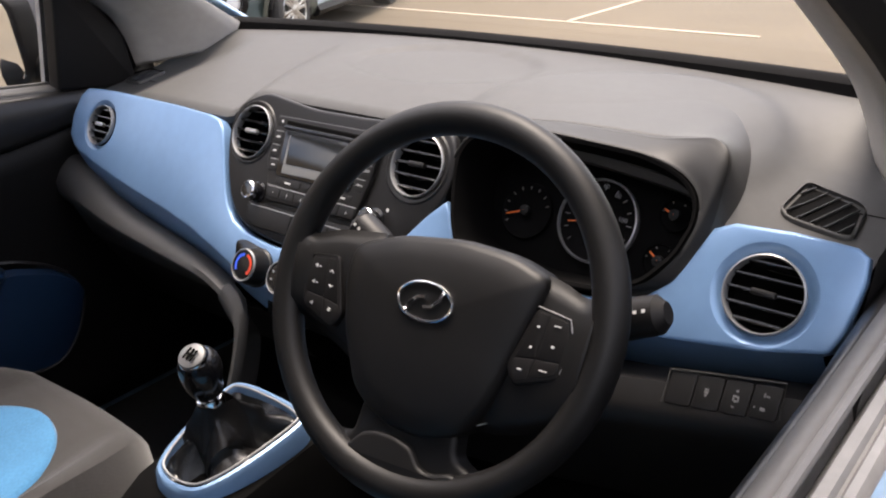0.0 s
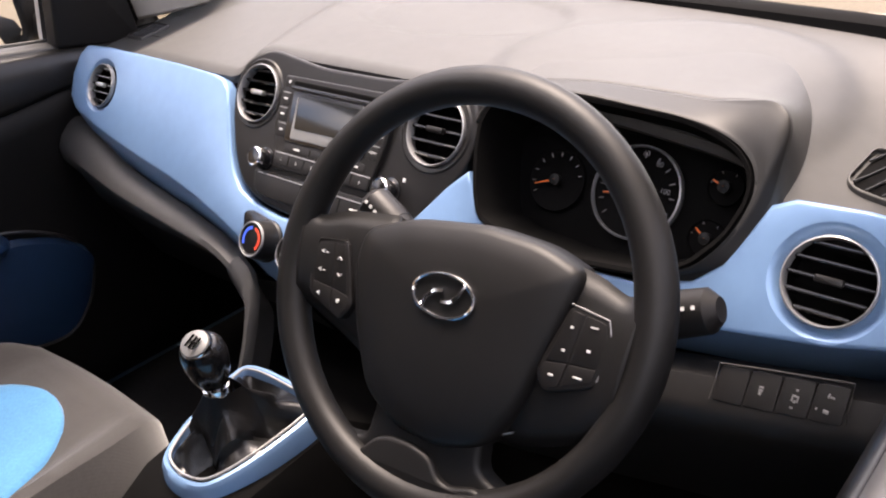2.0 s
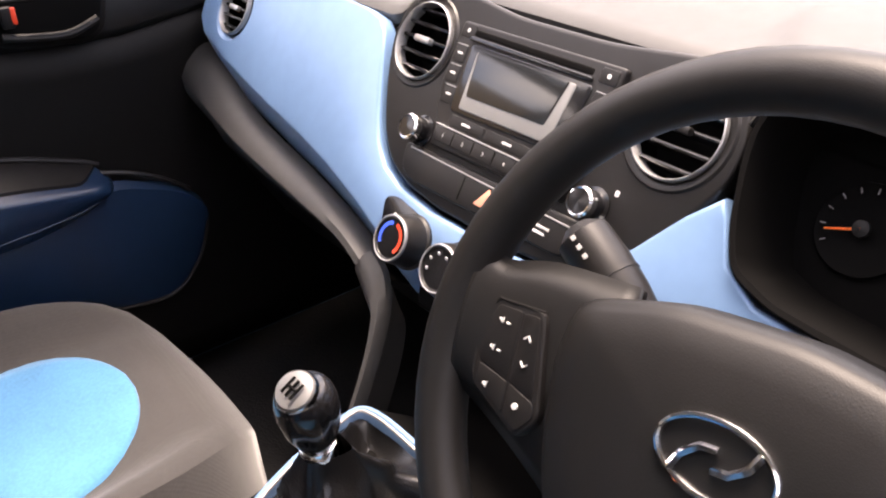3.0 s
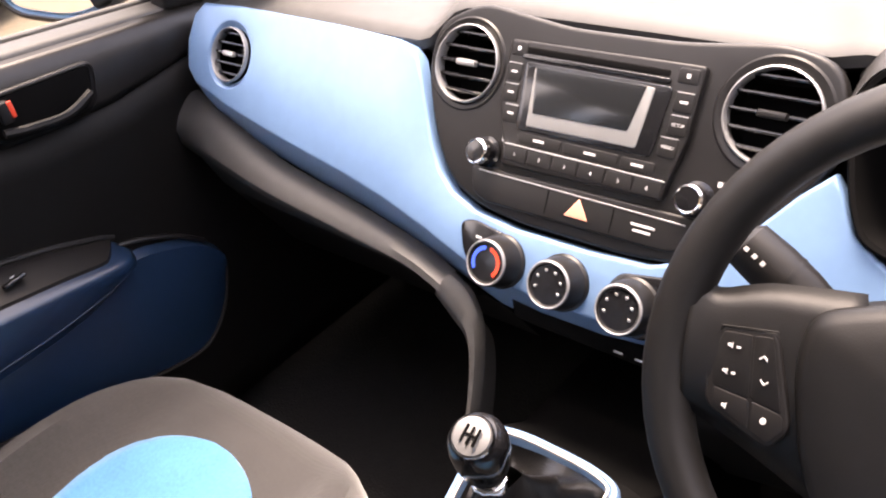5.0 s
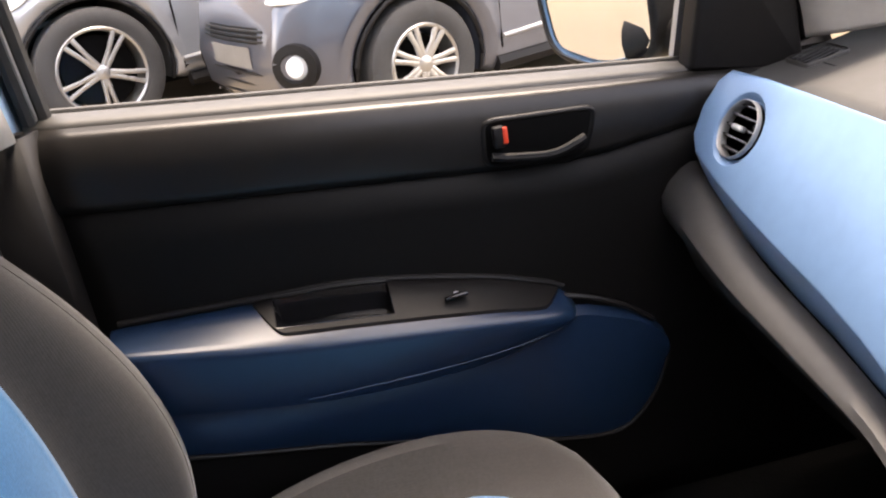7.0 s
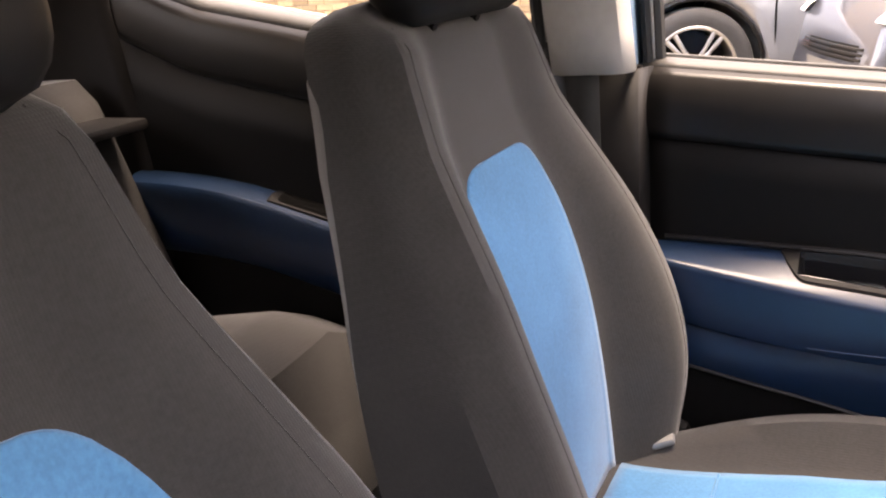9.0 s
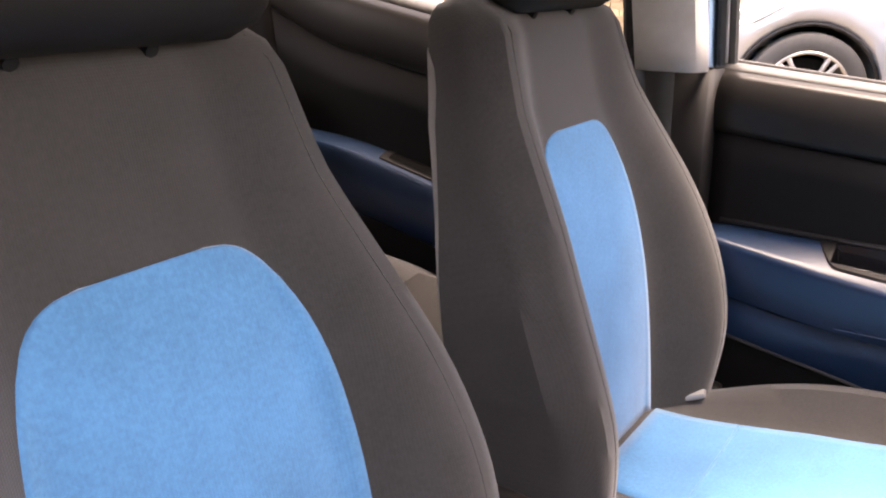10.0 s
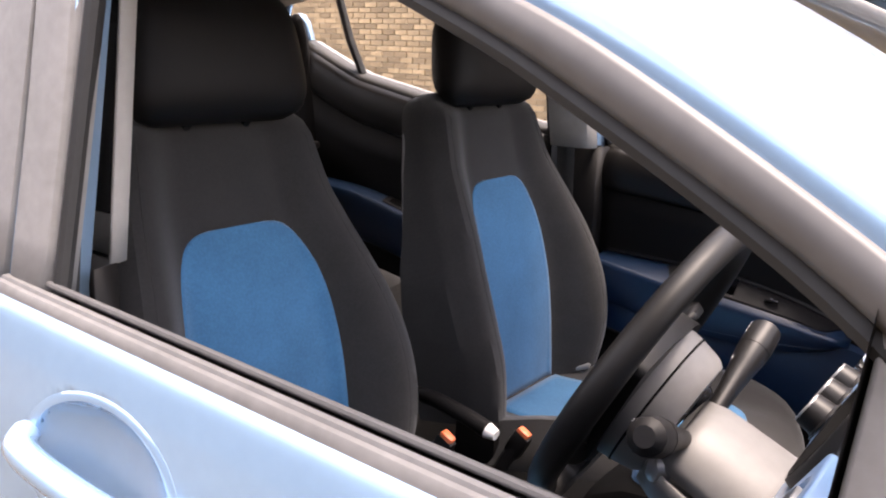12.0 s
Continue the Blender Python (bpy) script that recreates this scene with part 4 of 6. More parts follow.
    lo = [(-0.655, 0.768), (-0.612, 0.760), (-0.461, 0.743), (-0.306, 0.733), (-0.215, 0.727), (-0.165, 0.715)]
    prof = ((0, -0.036), (0.05, -0.026), (0.2, -0.017), (0.45, -0.010), (0.7, -0.010), (0.9, -0.022), (1.05, -0.050), (1.5, -0.10))
    ups, los = curve_pts([(*p, 0) for p in up], 6), curve_pts([(*p, 0) for p in lo], 6)
    rows = [[fascia(a.x, a.y + (b.y - a.y) * (q if q < 1 else 1 + (q - 1) * (1 - 0.85 * smooth(0.6, 1.0, i / (len(ups) - 1)))), d) for q, d in prof] for i, (a, b) in enumerate(zip(ups, los))]
    part("glovebox_lid", grid(rows), M_DASH, DASH, "dark grey glovebox lid edge")
    part("glovebox_door", grid([[r[-1], Vector((r[-1].x, r[-1].y + 0.035, 0.62)), Vector((r[-1].x, 0.40, 0.53))] for r in rows]), M_BLACK, DASH)
    up = [(-0.146, 0.742), (-0.116, 0.730), (-0.095, 0.706), (-0.084, 0.67), (-0.077, 0.62), (-0.073, 0.56), (-0.071, 0.50)]
    lo = [(-0.161, 0.714), (-0.133, 0.699), (-0.110, 0.686), (-0.097, 0.658), (-0.0885, 0.614), (-0.084, 0.56), (-0.082, 0.50)]
    rows = [[fascia(a.x + (b.x - a.x) * q, a.y + (b.y - a.y) * q, d) for q, d in ((0, -0.026), (0.03, -0.018), (0.25, -0.012), (0.6, -0.011), (0.9, -0.018), (1.0, -0.028), (1.02, -0.07))] for a, b in zip(curve_pts([(*p, 0) for p in up], 5), curve_pts([(*p, 0) for p in lo], 5))]
    part("console_cheek", grid(rows), M_DASH, DASH, "dark grey console side strip")
    # centre panel round the radio
    plate_o = rounded([(-0.208, 0.962), (-0.155, 0.985), (-0.05, 0.974), (0.06, 0.975), (0.15, 0.984), (0.192, 0.975), (0.207, 0.94), (0.204, 0.908), (0.180, 0.872), (0.150, 0.838), (0.122, 0.818), (0.06, 0.810), (-0.06, 0.809), (-0.112, 0.814), (-0.146, 0.826), (-0.166, 0.842), (-0.182, 0.863), (-0.196, 0.888), (-0.21, 0.92)], 0.02, 4)
    panel = slab("centre_panel", plate_o, -0.012, 0.004, M_CONSOLE, DASH, 0.004, "charcoal plastic centre panel", round_holes=((-0.160, 0.931, 0.0405), (0.150, 0.934, 0.0415)))
    # vents
    air_vent(-0.538, 0.893, 0.034, 0.010, M_BLUE, "small round air vent with silver ring")
    air_vent(-0.160, 0.931, 0.0385, 0.009, M_CONSOLE, "round air vent with silver ring")
    air_vent(0.150, 0.934, 0.0395, 0.010, M_CONSOLE, "round air vent with silver ring")
    air_vent(0.588, 0.892, 0.0375, 0.013, M_BLUE, "round air vent with silver ring")
    # radio
    radio = thing("car_radio", "charcoal car radio with small dark display", "car radio", (0, 0.33, 0.90))
    slab("faceplate", rounded([(-0.108, 0.958), (0.090, 0.960), (0.088, 0.905), (0.080, 0.872), (0.078, 0.858), (-0.092, 0.854), (-0.094, 0.872), (-0.108, 0.905)], 0.004, 3), 0.0, 0.011, M_CONSOLE, radio, 0.002)
    slab("disc_slot", rect(-0.088, 0.060, 0.948, 0.9535), 0.008, 0.0116, M_DARK, radio, 0.001)
    slab("slot_lip", rect(-0.090, 0.062, 0.9435, 0.9475), 0.008, 0.0135, M_GLOSS, radio, 0.001)
    frame_o = rounded([(-0.086, 0.942), (0.066, 0.942), (0.060, 0.888), (-0.082, 0.886)], 0.005, 3)
    slab("display_frame", frame_o, 0.008, 0.0125, M_GLOSS, radio, 0.001)
    slab("display_bezel", rounded([(-0.074, 0.938), (0.0505, 0.939), (0.0445, 0.892), (-0.071, 0.890)], 0.003, 3), 0.008, 0.0132, M_BEZEL, radio, 0.001, "pale grey display surround")
    slab("display", rounded([(-0.0725, 0.939), (0.0425, 0.9395), (0.0335, 0.9035), (-0.0665, 0.9015)], 0.002, 3), 0.008, 0.0138, M_SCREEN, radio, 0.0005, "dark blank display")
    for i, (x, z) in enumerate([(-0.0965, 0.951), (0.0765, 0.951)]):
        b = slab("button", rect(x - 0.0095, x + 0.0095, z - 0.0055, z + 0.0055), 0.008, 0.0117, M_CONSOLE, radio, 0.0005)
        slab("mark", rect(x - 0.0018, x + 0.0018, z - 0.0016, z + 0.0016, 0.0005), 0.0112, 0.0119, M_WHITE, b, 0.0002)
    for s, xa, xb in ((-1, -0.1055, -0.0885), (1, 0.069, 0.0865)):
        for z in (0.932, 0.915, 0.898):
            o = 0.012 * smooth(0.92, 0.87, z) * -s
            b = slab("button", rect(xa + o, xb + o, z - 0.0075, z + 0.0075), 0.008, 0.0117, M_CONSOLE, radio, 0.0005)
            # silver strip stands for the highlight along the button's top
            slab("button_edge", rect(xa + o + 0.001, xb + o - 0.001, z + 0.0066, z + 0.0074, 0.0003), 0.0112, 0.0119, M_SILVER, b, 0.0002)
            word = {0.915: "SETUP", 0.898: "MENU"}.get(z) if s > 0 else None
            if word:
                text_part(word, 0.0042, Matrix.Translation(fascia((xa + xb) / 2 + o, z, 0.0119)) @ RADIO_TURN, M_WHITE, b)
            else:
                slab("mark", rect(xa + o + 0.005, xb + o - 0.005, z - 0.0009, z + 0.0009, 0.0004), 0.0112, 0.0119, M_WHITE, b, 0.0002)
    for xa, xb in ((-0.078, -0.030), (-0.027, 0.030), (0.033, 0.066)):
        b = slab("button", rect(xa, xb, 0.8755, 0.8845), 0.008, 0.0117, M_CONSOLE, radio, 0.0005)
        slab("mark", rect((xa + xb) / 2 - 0.006, (xa + xb) / 2 + 0.006, 0.8790, 0.8810, 0.0004), 0.0112, 0.0119, M_WHITE, b, 0.0002)
    for i in range(6):
        xa = -0.091 + i * 0.0282
        b = slab("button", rect(xa, xa + 0.0268, 0.8595, 0.8715), 0.008, 0.0117, M_CONSOLE, radio, 0.0005)
        c = fascia(xa + 0.0134, 0.8652, 0.0119)
        text_part(str(i + 1), 0.0052, Matrix.Translation(c) @ RADIO_TURN, M_WHITE, b)
    slab("button_line", rect(-0.091, 0.078, 0.8722, 0.8734, 0.0004), 0.008, 0.0122, M_SILVER, radio, 0.0003)
    # rotary knobs by the radio
    for x, z in ((-0.114, 0.861), (0.107, 0.866)):
        c = fascia(x, z, 0.003)
        k = part("rotary_knob", lathe([(0.0155, 0.0), (0.0155, 0.003), (0.0125, 0.004), (0.0122, 0.021), (0.0105, 0.023), (0.0005, 0.0235)], c, DN, 24), M_GLOSS, DASH, "gloss black knob with chrome ring")
        part("chrome_ring", lathe([(0.0128, 0.015), (0.0128, 0.0215), (0.0112, 0.0235), (0.0102, 0.0232)], c, DN, 24), M_CHROME, k)
        slab("mark", rect(x + 0.014, x + 0.018, z + 0.012, z + 0.016, 0.0006), 0.003, 0.0045, M_WHITE, panel, 0.0002)
    # storage flap row with the hazard switch
    row = rounded([(-0.128, 0.848), (0.112, 0.852), (0.106, 0.826), (0.09, 0.822), (-0.105, 0.819), (-0.122, 0.826)], 0.006, 3)
    flap = slab("switch_panel", row, 0.0, 0.0075, M_CONSOLE, DASH, 0.002, "charcoal switch row with hazard button")
    slab("row_line", rect(-0.118, 0.104, 0.8445, 0.8458, 0.0004), 0.004, 0.0083, M_SILVER, flap, 0.0003)
    for x in (-0.034, 0.036):
        slab("joint", rect(x - 0.0006, x + 0.0006, 0.824, 0.844, 0.0002), 0.004, 0.0079, M_DARK, flap, 0.0001)
    slab("hazard_mark", rounded([(-0.0125, 0.8275), (0.0125, 0.8275), (0.0, 0.8435)], 0.001, 2), 0.006, 0.0086, M_HAZ, flap, 0.0005, "orange hazard triangle")
    for k, (xa, xb) in enumerate(((0.055, 0.078), (0.058, 0.075))):
        slab("mark", rect(xa, xb, 0.8352 - k * 0.0045, 0.8372 - k * 0.0045, 0.0004), 0.006, 0.0080, M_WHITE, flap, 0.0002)
    # heater knobs
    for i, x in enumerate((-0.0695, 0.002, 0.0745)):
        z = 0.774
        c = fascia(x, z, 0.006)
        if i == 0:
            slab("knob_panel", rounded([(-0.128, 0.797), (-0.112, 0.802), (-0.06, 0.796), (-0.045, 0.774), (-0.06, 0.752), (-0.09, 0.748), (-0.118, 0.772)], 0.008, 3), 0.0, 0.0085, M_GLOSS, DASH, 0.002, "gloss black heater switch panel")
        if i == 2:
            slab("knob_panel", rounded([(0.042, 0.776), (0.055, 0.797), (0.115, 0.806), (0.128, 0.80), (0.12, 0.772), (0.098, 0.752), (0.062, 0.749)], 0.008, 3), 0.0, 0.0085, M_GLOSS, DASH, 0.002, "gloss black heater switch panel")
        k = part("heater_knob", lathe([(0.0275, 0.0), (0.0275, 0.003), (0.0255, 0.005), (0.0238, 0.024), (0.0225, 0.028), (0.0195, 0.029), (0.0185, 0.027), (0.0005, 0.027)], c, DN, 36), M_CONSOLE, DASH, "charcoal heater knob with printed dial")
        part("chrome_ring", lathe([(0.0228, 0.0272), (0.0224, 0.0290), (0.0214, 0.0298), (0.0204, 0.0292)], c, DN, 36), M_SILVER, k)
        part("dial_face", lathe([(0.0185, 0.0276), (0.0005, 0.0278)], c, DN, 32), M_GLOSS, k)
        upv = Vector((0, 0.495, 0.869))
        if i == 0:
            for a0, a1, mm in ((100, 215, M_CBLUE), (80, -45, M_RED)):
                rows = []
                for q in np.linspace(a0, a1, 12):
                    e = Vector((1, 0, 0)) * math.cos(radians(q)) + upv * math.sin(radians(q))
                    rows.append([c + DN * 0.0284 + e * 0.0125, c + DN * 0.0284 + e * 0.0165])
                part("dial_arc", grid(rows), mm, k, smooth=False)
        else:
            for q in (200, 155, 110, 65, 20, -25):
                e = Vector((1, 0, 0)) * math.cos(radians(q)) + upv * math.sin(radians(q))
                part("mark", block(c + DN * 0.0283 + e * 0.0135, (0.0022, 0.001, 0.0026), None, 0), M_WHITE, k, smooth=False)
    for x in (-0.1, ):
        for z in (0.787, 0.775):
            slab("mark", rect(x - 0.004, x + 0.003, z, z + 0.002, 0.0004), 0.007, 0.0092, M_WHITE, DASH, 0.0002)
    lip = slab("lower_lip", rounded([(-0.06, 0.723), (0.115, 0.723), (0.125, 0.742), (-0.07, 0.742)], 0.006, 3), -0.060, -0.022, M_DARK, DASH, 0.004, "black lip under the heater controls")
    for x in (0.055, 0.077):
        slab("label_bar", rect(x, x + 0.009, 0.7275, 0.7290, 0.0003), -0.024, -0.0212, M_WHITE, lip, 0.0002)
    # demister grilles at both ends of the top
    def clip(poly, c, d):
        """Ends of the line c + t d inside the polygon."""
        ts = []
        for (ax, ay), (bx, by) in zip(poly, poly[1:] + poly[:1]):
            ex, ey = bx - ax, by - ay
            den = d[0] * ey - d[1] * ex
            if abs(den) > 1e-9:
                t = ((ax - c[0]) * ey - (ay - c[1]) * ex) / den
                u = ((ax - c[0]) * d[1] - (ay - c[1]) * d[0]) / den
                if 0 <= u < 1:
                    ts.append(t)
        return (min(ts), max(ts)) if len(ts) > 1 else None

    for s in (-1, 1):
        base = [(0.557, 0.422), (0.563, 0.500), (0.632, 0.474), (0.638, 0.403)] if s > 0 else [(-0.60, 0.44), (-0.60, 0.50), (-0.645, 0.50), (-0.65, 0.44)]
        mp = lambda a, b, d: Vector((a, b, dash_z(a, b) + d))
        o = rounded(base, 0.018 if s > 0 else 0.008, 5)
        v = part("demister_grille", plate(o, mp, -0.004, 0.005, 0.002, hole=True), M_DASH, DASH, "grey demister grille with dark slanted slots")
        well = inset(o, 0.0055)
        part("grille_well", plate(well, mp, -0.002, 0.0012, 0.0003, steps=1), M_DARK, v)
        d = (0.40, 0.917) if s > 0 else (-0.2, 0.98)
        cx, cy0 = sum(p[0] for p in base) / 4, sum(p[1] for p in base) / 4
        for i in range(-3, 3):
            off = (i + 0.5) * (0.0145 if s > 0 else 0.008)
            c = (cx + d[1] * off, cy0 - d[0] * off)
            e = clip(well, c, d)
            if e and e[1] - e[0] > 0.01:
                ps = [mp(c[0] + d[0] * t, c[1] + d[1] * t, 0.0036) for t in np.linspace(e[0], e[1], 4)]
                part("fin", tube(ps, 0.0011, 6), M_CONSOLE, v)


build_dash()


def build_cluster():
    cl = thing("instrument_cluster", "hooded instrument cluster with two dials and orange needles", "instrument cluster", (0.36, 0.36, 0.88))
    o = rounded([(0.211, 0.955), (0.222, 0.973), (0.245, 0.981), (0.30, 0.988), (0.385, 0.9865), (0.434, 0.984), (0.465, 0.978), (0.488, 0.969), (0.503, 0.955), (0.507, 0.935), (0.496, 0.905), (0.471, 0.877), (0.43, 0.861), (0.35, 0.854), (0.275, 0.858), (0.240, 0.868), (0.226, 0.892), (0.214, 0.93)], 0.010, 3)
    rows = [[fascia(x, z, d) for x, z in inset(o, i)] for i, d in ((-0.004, -0.01), (-0.004, 0.010), (-0.002, 0.013), (0.0015, 0.012), (0.006, -0.03), (0.014, -0.062))]
    # inner wall painted near black in place of the hood's shade
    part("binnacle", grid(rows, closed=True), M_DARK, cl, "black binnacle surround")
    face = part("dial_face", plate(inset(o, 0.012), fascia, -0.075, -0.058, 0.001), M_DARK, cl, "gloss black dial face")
    def dial(x, z, R, ring, a_needle, ticks, tick0, tick1):
        c = fascia(x, z, -0.056)
        upv = Vector((0, 0.495, 0.869))
        e = lambda q: Vector((1, 0, 0)) * math.cos(radians(q)) + upv * math.sin(radians(q))
        part("gauge", lathe([(R, 0.0), (R * 0.98, 0.003), (R * 0.9, 0.001), (0.0005, 0.0005)], c, DN, 36), M_DARK, face)
        if ring:
            part("gauge_ring", lathe([(R + 0.0018, -0.002), (R + 0.0016, 0.006), (R, 0.007), (R - 0.0008, 0.002)], c, DN, 44), M_SILVER, face, "silver speedometer ring")
        for i in range(ticks):
            q = lerp([0, max(ticks - 1, 1)], [tick0, tick1], i)
            m = Matrix(((1, 0, 0), tuple(upv), tuple(DN))).transposed().to_4x4() @ pose(0, 0, 0, 0, 0, q)
            part("tick", block(c + e(q) * R * 0.82 + DN * 0.003, (R * 0.12, 0.0009, 0.0005), m, 0), M_TICK, face, smooth=False)
        p = c + DN * 0.006
        part("needle", tube([p - e(a_needle) * R * 0.15, p + e(a_needle) * R * 0.75], [0.0014, 0.0007], 6), M_ORANGE, face, "orange needle")
        part("needle_hub", lathe([(0.006, 0.003), (0.006, 0.009), (0.0005, 0.010)], c, DN, 16), M_BLACK, face)
    dial(0.282, 0.918, 0.034, False, 200, 9, 215, 20)
    dial(0.375, 0.924, 0.047, True, 192, 13, 222, -42)
    dial(0.462, 0.945, 0.018, False, 160, 3, 170, 60)
    dial(0.458, 0.900, 0.019, False, 145, 3, 170, 60)
    rot = Matrix(((1, 0, 0), (0, 0.495, 0.869), tuple(DN))).transposed().to_4x4()
    for txt, x, z in (("20", 0.349, 0.938), ("40", 0.358, 0.952), ("60", 0.375, 0.959), ("80", 0.392, 0.952), ("100", 0.405, 0.930)):
        text_part(txt, 0.0075, Matrix.Translation(fascia(x, z, -0.0525)) @ rot, M_TICK, face)
    # hood: flows from the lip of the opening over a shoulder down to the dash
    keys = [((0.205, 0.950), (0.203, 0.378, 0.962), (0.197, 0.395, 0.955)), ((0.226, 0.978), (0.222, 0.392, 0.986), (0.212, 0.45, 0.0)),
            ((0.30, 0.991), (0.30, 0.400, 0.997), (0.285, 0.55, 0.0)), ((0.385, 0.9895), (0.388, 0.402, 0.9985), (0.385, 0.60, 0.0)),
            ((0.434, 0.987), (0.438, 0.400, 0.9995), (0.45, 0.575, 0.0)), ((0.468, 0.981), (0.474, 0.395, 1.006), (0.482, 0.53, 0.0)),
            ((0.491, 0.972), (0.503, 0.389, 1.011), (0.507, 0.480, 0.0)), ((0.507, 0.957), (0.5205, 0.377, 1.001), (0.522, 0.420, 0.945)),
            ((0.511, 0.935), (0.5235, 0.363, 0.976), (0.5265, 0.366, 0.938)), ((0.500, 0.903), (0.519, 0.338, 0.926), (0.524, 0.343, 0.918)),
            ((0.474, 0.874), (0.500, 0.314, 0.885), (0.506, 0.320, 0.880)), ((0.43, 0.857), (0.44, 0.302, 0.861), (0.443, 0.306, 0.854))]
    cols = []
    swell = (0, 0, 0, 0, 0, 0.05, 0.12, 0.2, 0.2, 0.1, 0, 0)
    for ((ox, oz), m, b), k in zip(keys, swell):
        O, M = fascia(ox, oz, 0.0115), Vector(m)
        B = Vector((b[0], b[1], b[2] or dash_z(b[0], b[1]) - 0.004))
        out = (B - M).normalized()
        cols.append([fascia(ox, oz, 0.004), O, O.lerp(M, 0.08), O.lerp(M, 0.35) + Vector((0.002, -0.011, 0.010)) * k, O.lerp(M, 0.65) + Vector((0.002, -0.011, 0.012)) * k, O.lerp(M, 0.9) + Vector((0.001, -0.004, 0.005)) * k, M + out * 0.002, M.lerp(B, 0.25), M.lerp(B, 0.6), B, B + Vector((0, 0.004, -0.01))])
    rows = [list(r) for r in zip(*[curve_pts([c[i] for c in cols], 6) for i in range(11)])]
    rows = [row[:2] + curve_pts(row[1:], 3)[1:] for row in rows]
    thick(part("hood", grid([row[16:] for row in rows]), M_DASH_LIT, cl, "grey grained cluster hood"), 0.003, 0)
    # rear-facing part of the hood, shaded by a darker colour
    thick(part("hood_face", grid([row[:17] for row in rows]), M_HOOD_SHADE, cl, "front face of the hood, its shade put into the colour"), 0.003, 0)


build_cluster()


def build_knee():
    """Lower panel under the driver's trim, with the switch row, and the steering column."""
    k = part("knee_panel", grid([[fascia(x, lerp([0.13, 0.28, 0.66], [0.752, 0.770, 0.833], x) + dz, d) for dz, d in ((0.004, -0.048), (0.0, -0.028), (-0.010, -0.006), (-0.03, -0.002), (-0.042, -0.004), (-0.052, -0.014), (-0.064, -0.035), (-0.09, -0.085), (-0.13, -0.16))] for x in np.linspace(0.13, 0.662, 16)]), M_KNEE, DASH, "dark grey lower dash panel")
    for i in range(4):
        xa = 0.523 + i * 0.0262
        z = lerp([0.52, 0.63], [0.783, 0.798], xa)
        b = slab("switch_blank", rounded([(xa, z), (xa + 0.0252, z + 0.003), (xa + 0.0252, z + 0.031), (xa, z + 0.028)], 0.003, 2), -0.010, -0.0010, M_KNEE, k, 0.0006)
        cx = xa + 0.0126
        if i == 1:
            icon = [(cx - 0.0025, z + 0.018, 0.0012, 0.0008), (cx - 0.0008, z + 0.018, 0.0012, 0.0008), (cx - 0.0016, z + 0.0155, 0.0018, 0.0011), (cx - 0.0016, z + 0.013, 0.0012, 0.0009)]
        elif i == 2:
            icon = [(cx, z + 0.021, 0.0011, 0.0009), (cx, z + 0.0165, 0.0028, 0.0008), (cx - 0.0022, z + 0.014, 0.0007, 0.0018), (cx + 0.0022, z + 0.014, 0.0007, 0.0018), (cx, z + 0.0125, 0.0012, 0.0010), (cx - 0.001, z + 0.0075, 0.0014, 0.0006)]
        elif i == 3:
            icon = [(cx - 0.002, z + 0.021, 0.0007, 0.0018), (cx + 0.001, z + 0.0205, 0.0018, 0.0008), (cx - 0.0085, z + 0.0095, 0.0008, 0.0008), (cx - 0.001, z + 0.0095, 0.0022, 0.0014)]
        else:
            icon = []
        for x, zz, a, h in icon:
            slab("mark", rect(x - a, x + a, zz - h, zz + h, 0.0003), -0.004, -0.0006, M_TICK, b, 0.0001)
    part("bezel_line", tube([fascia(x, lerp([0.52, 0.63], [0.783, 0.798], x) + dz, 0.0) for x, dz in ((0.521, 0.000), (0.5215, 0.029), (0.56, 0.0302), (0.628, 0.0315), (0.630, 0.002))], 0.0008, 6), M_DASH, k)


build_knee()


# ---- steering wheel, column and stalks ----
WC = Vector((0.359, 0.1143, 0.9076))
WT, WY = radians(28.3), radians(5.0)             # tilt of the wheel, and its slight turn towards the door
WU = Vector((math.cos(WY), math.sin(WY), 0))
WN = Vector((math.sin(WY) * math.cos(WT), -math.cos(WY) * math.cos(WT), math.sin(WT)))
WV = WN.cross(WU)


def whl(u, v, d=0.0):
    """A place on the hub: across, up and out of the wheel's plane."""
    return WC + WU * u + WV * (v + 0.016 * smooth(-0.15, -0.04, v)) + WN * d


def wplate(poly, d0, d1, b=0.003, **k):
    return plate(poly, whl, d0, d1, b, **k)


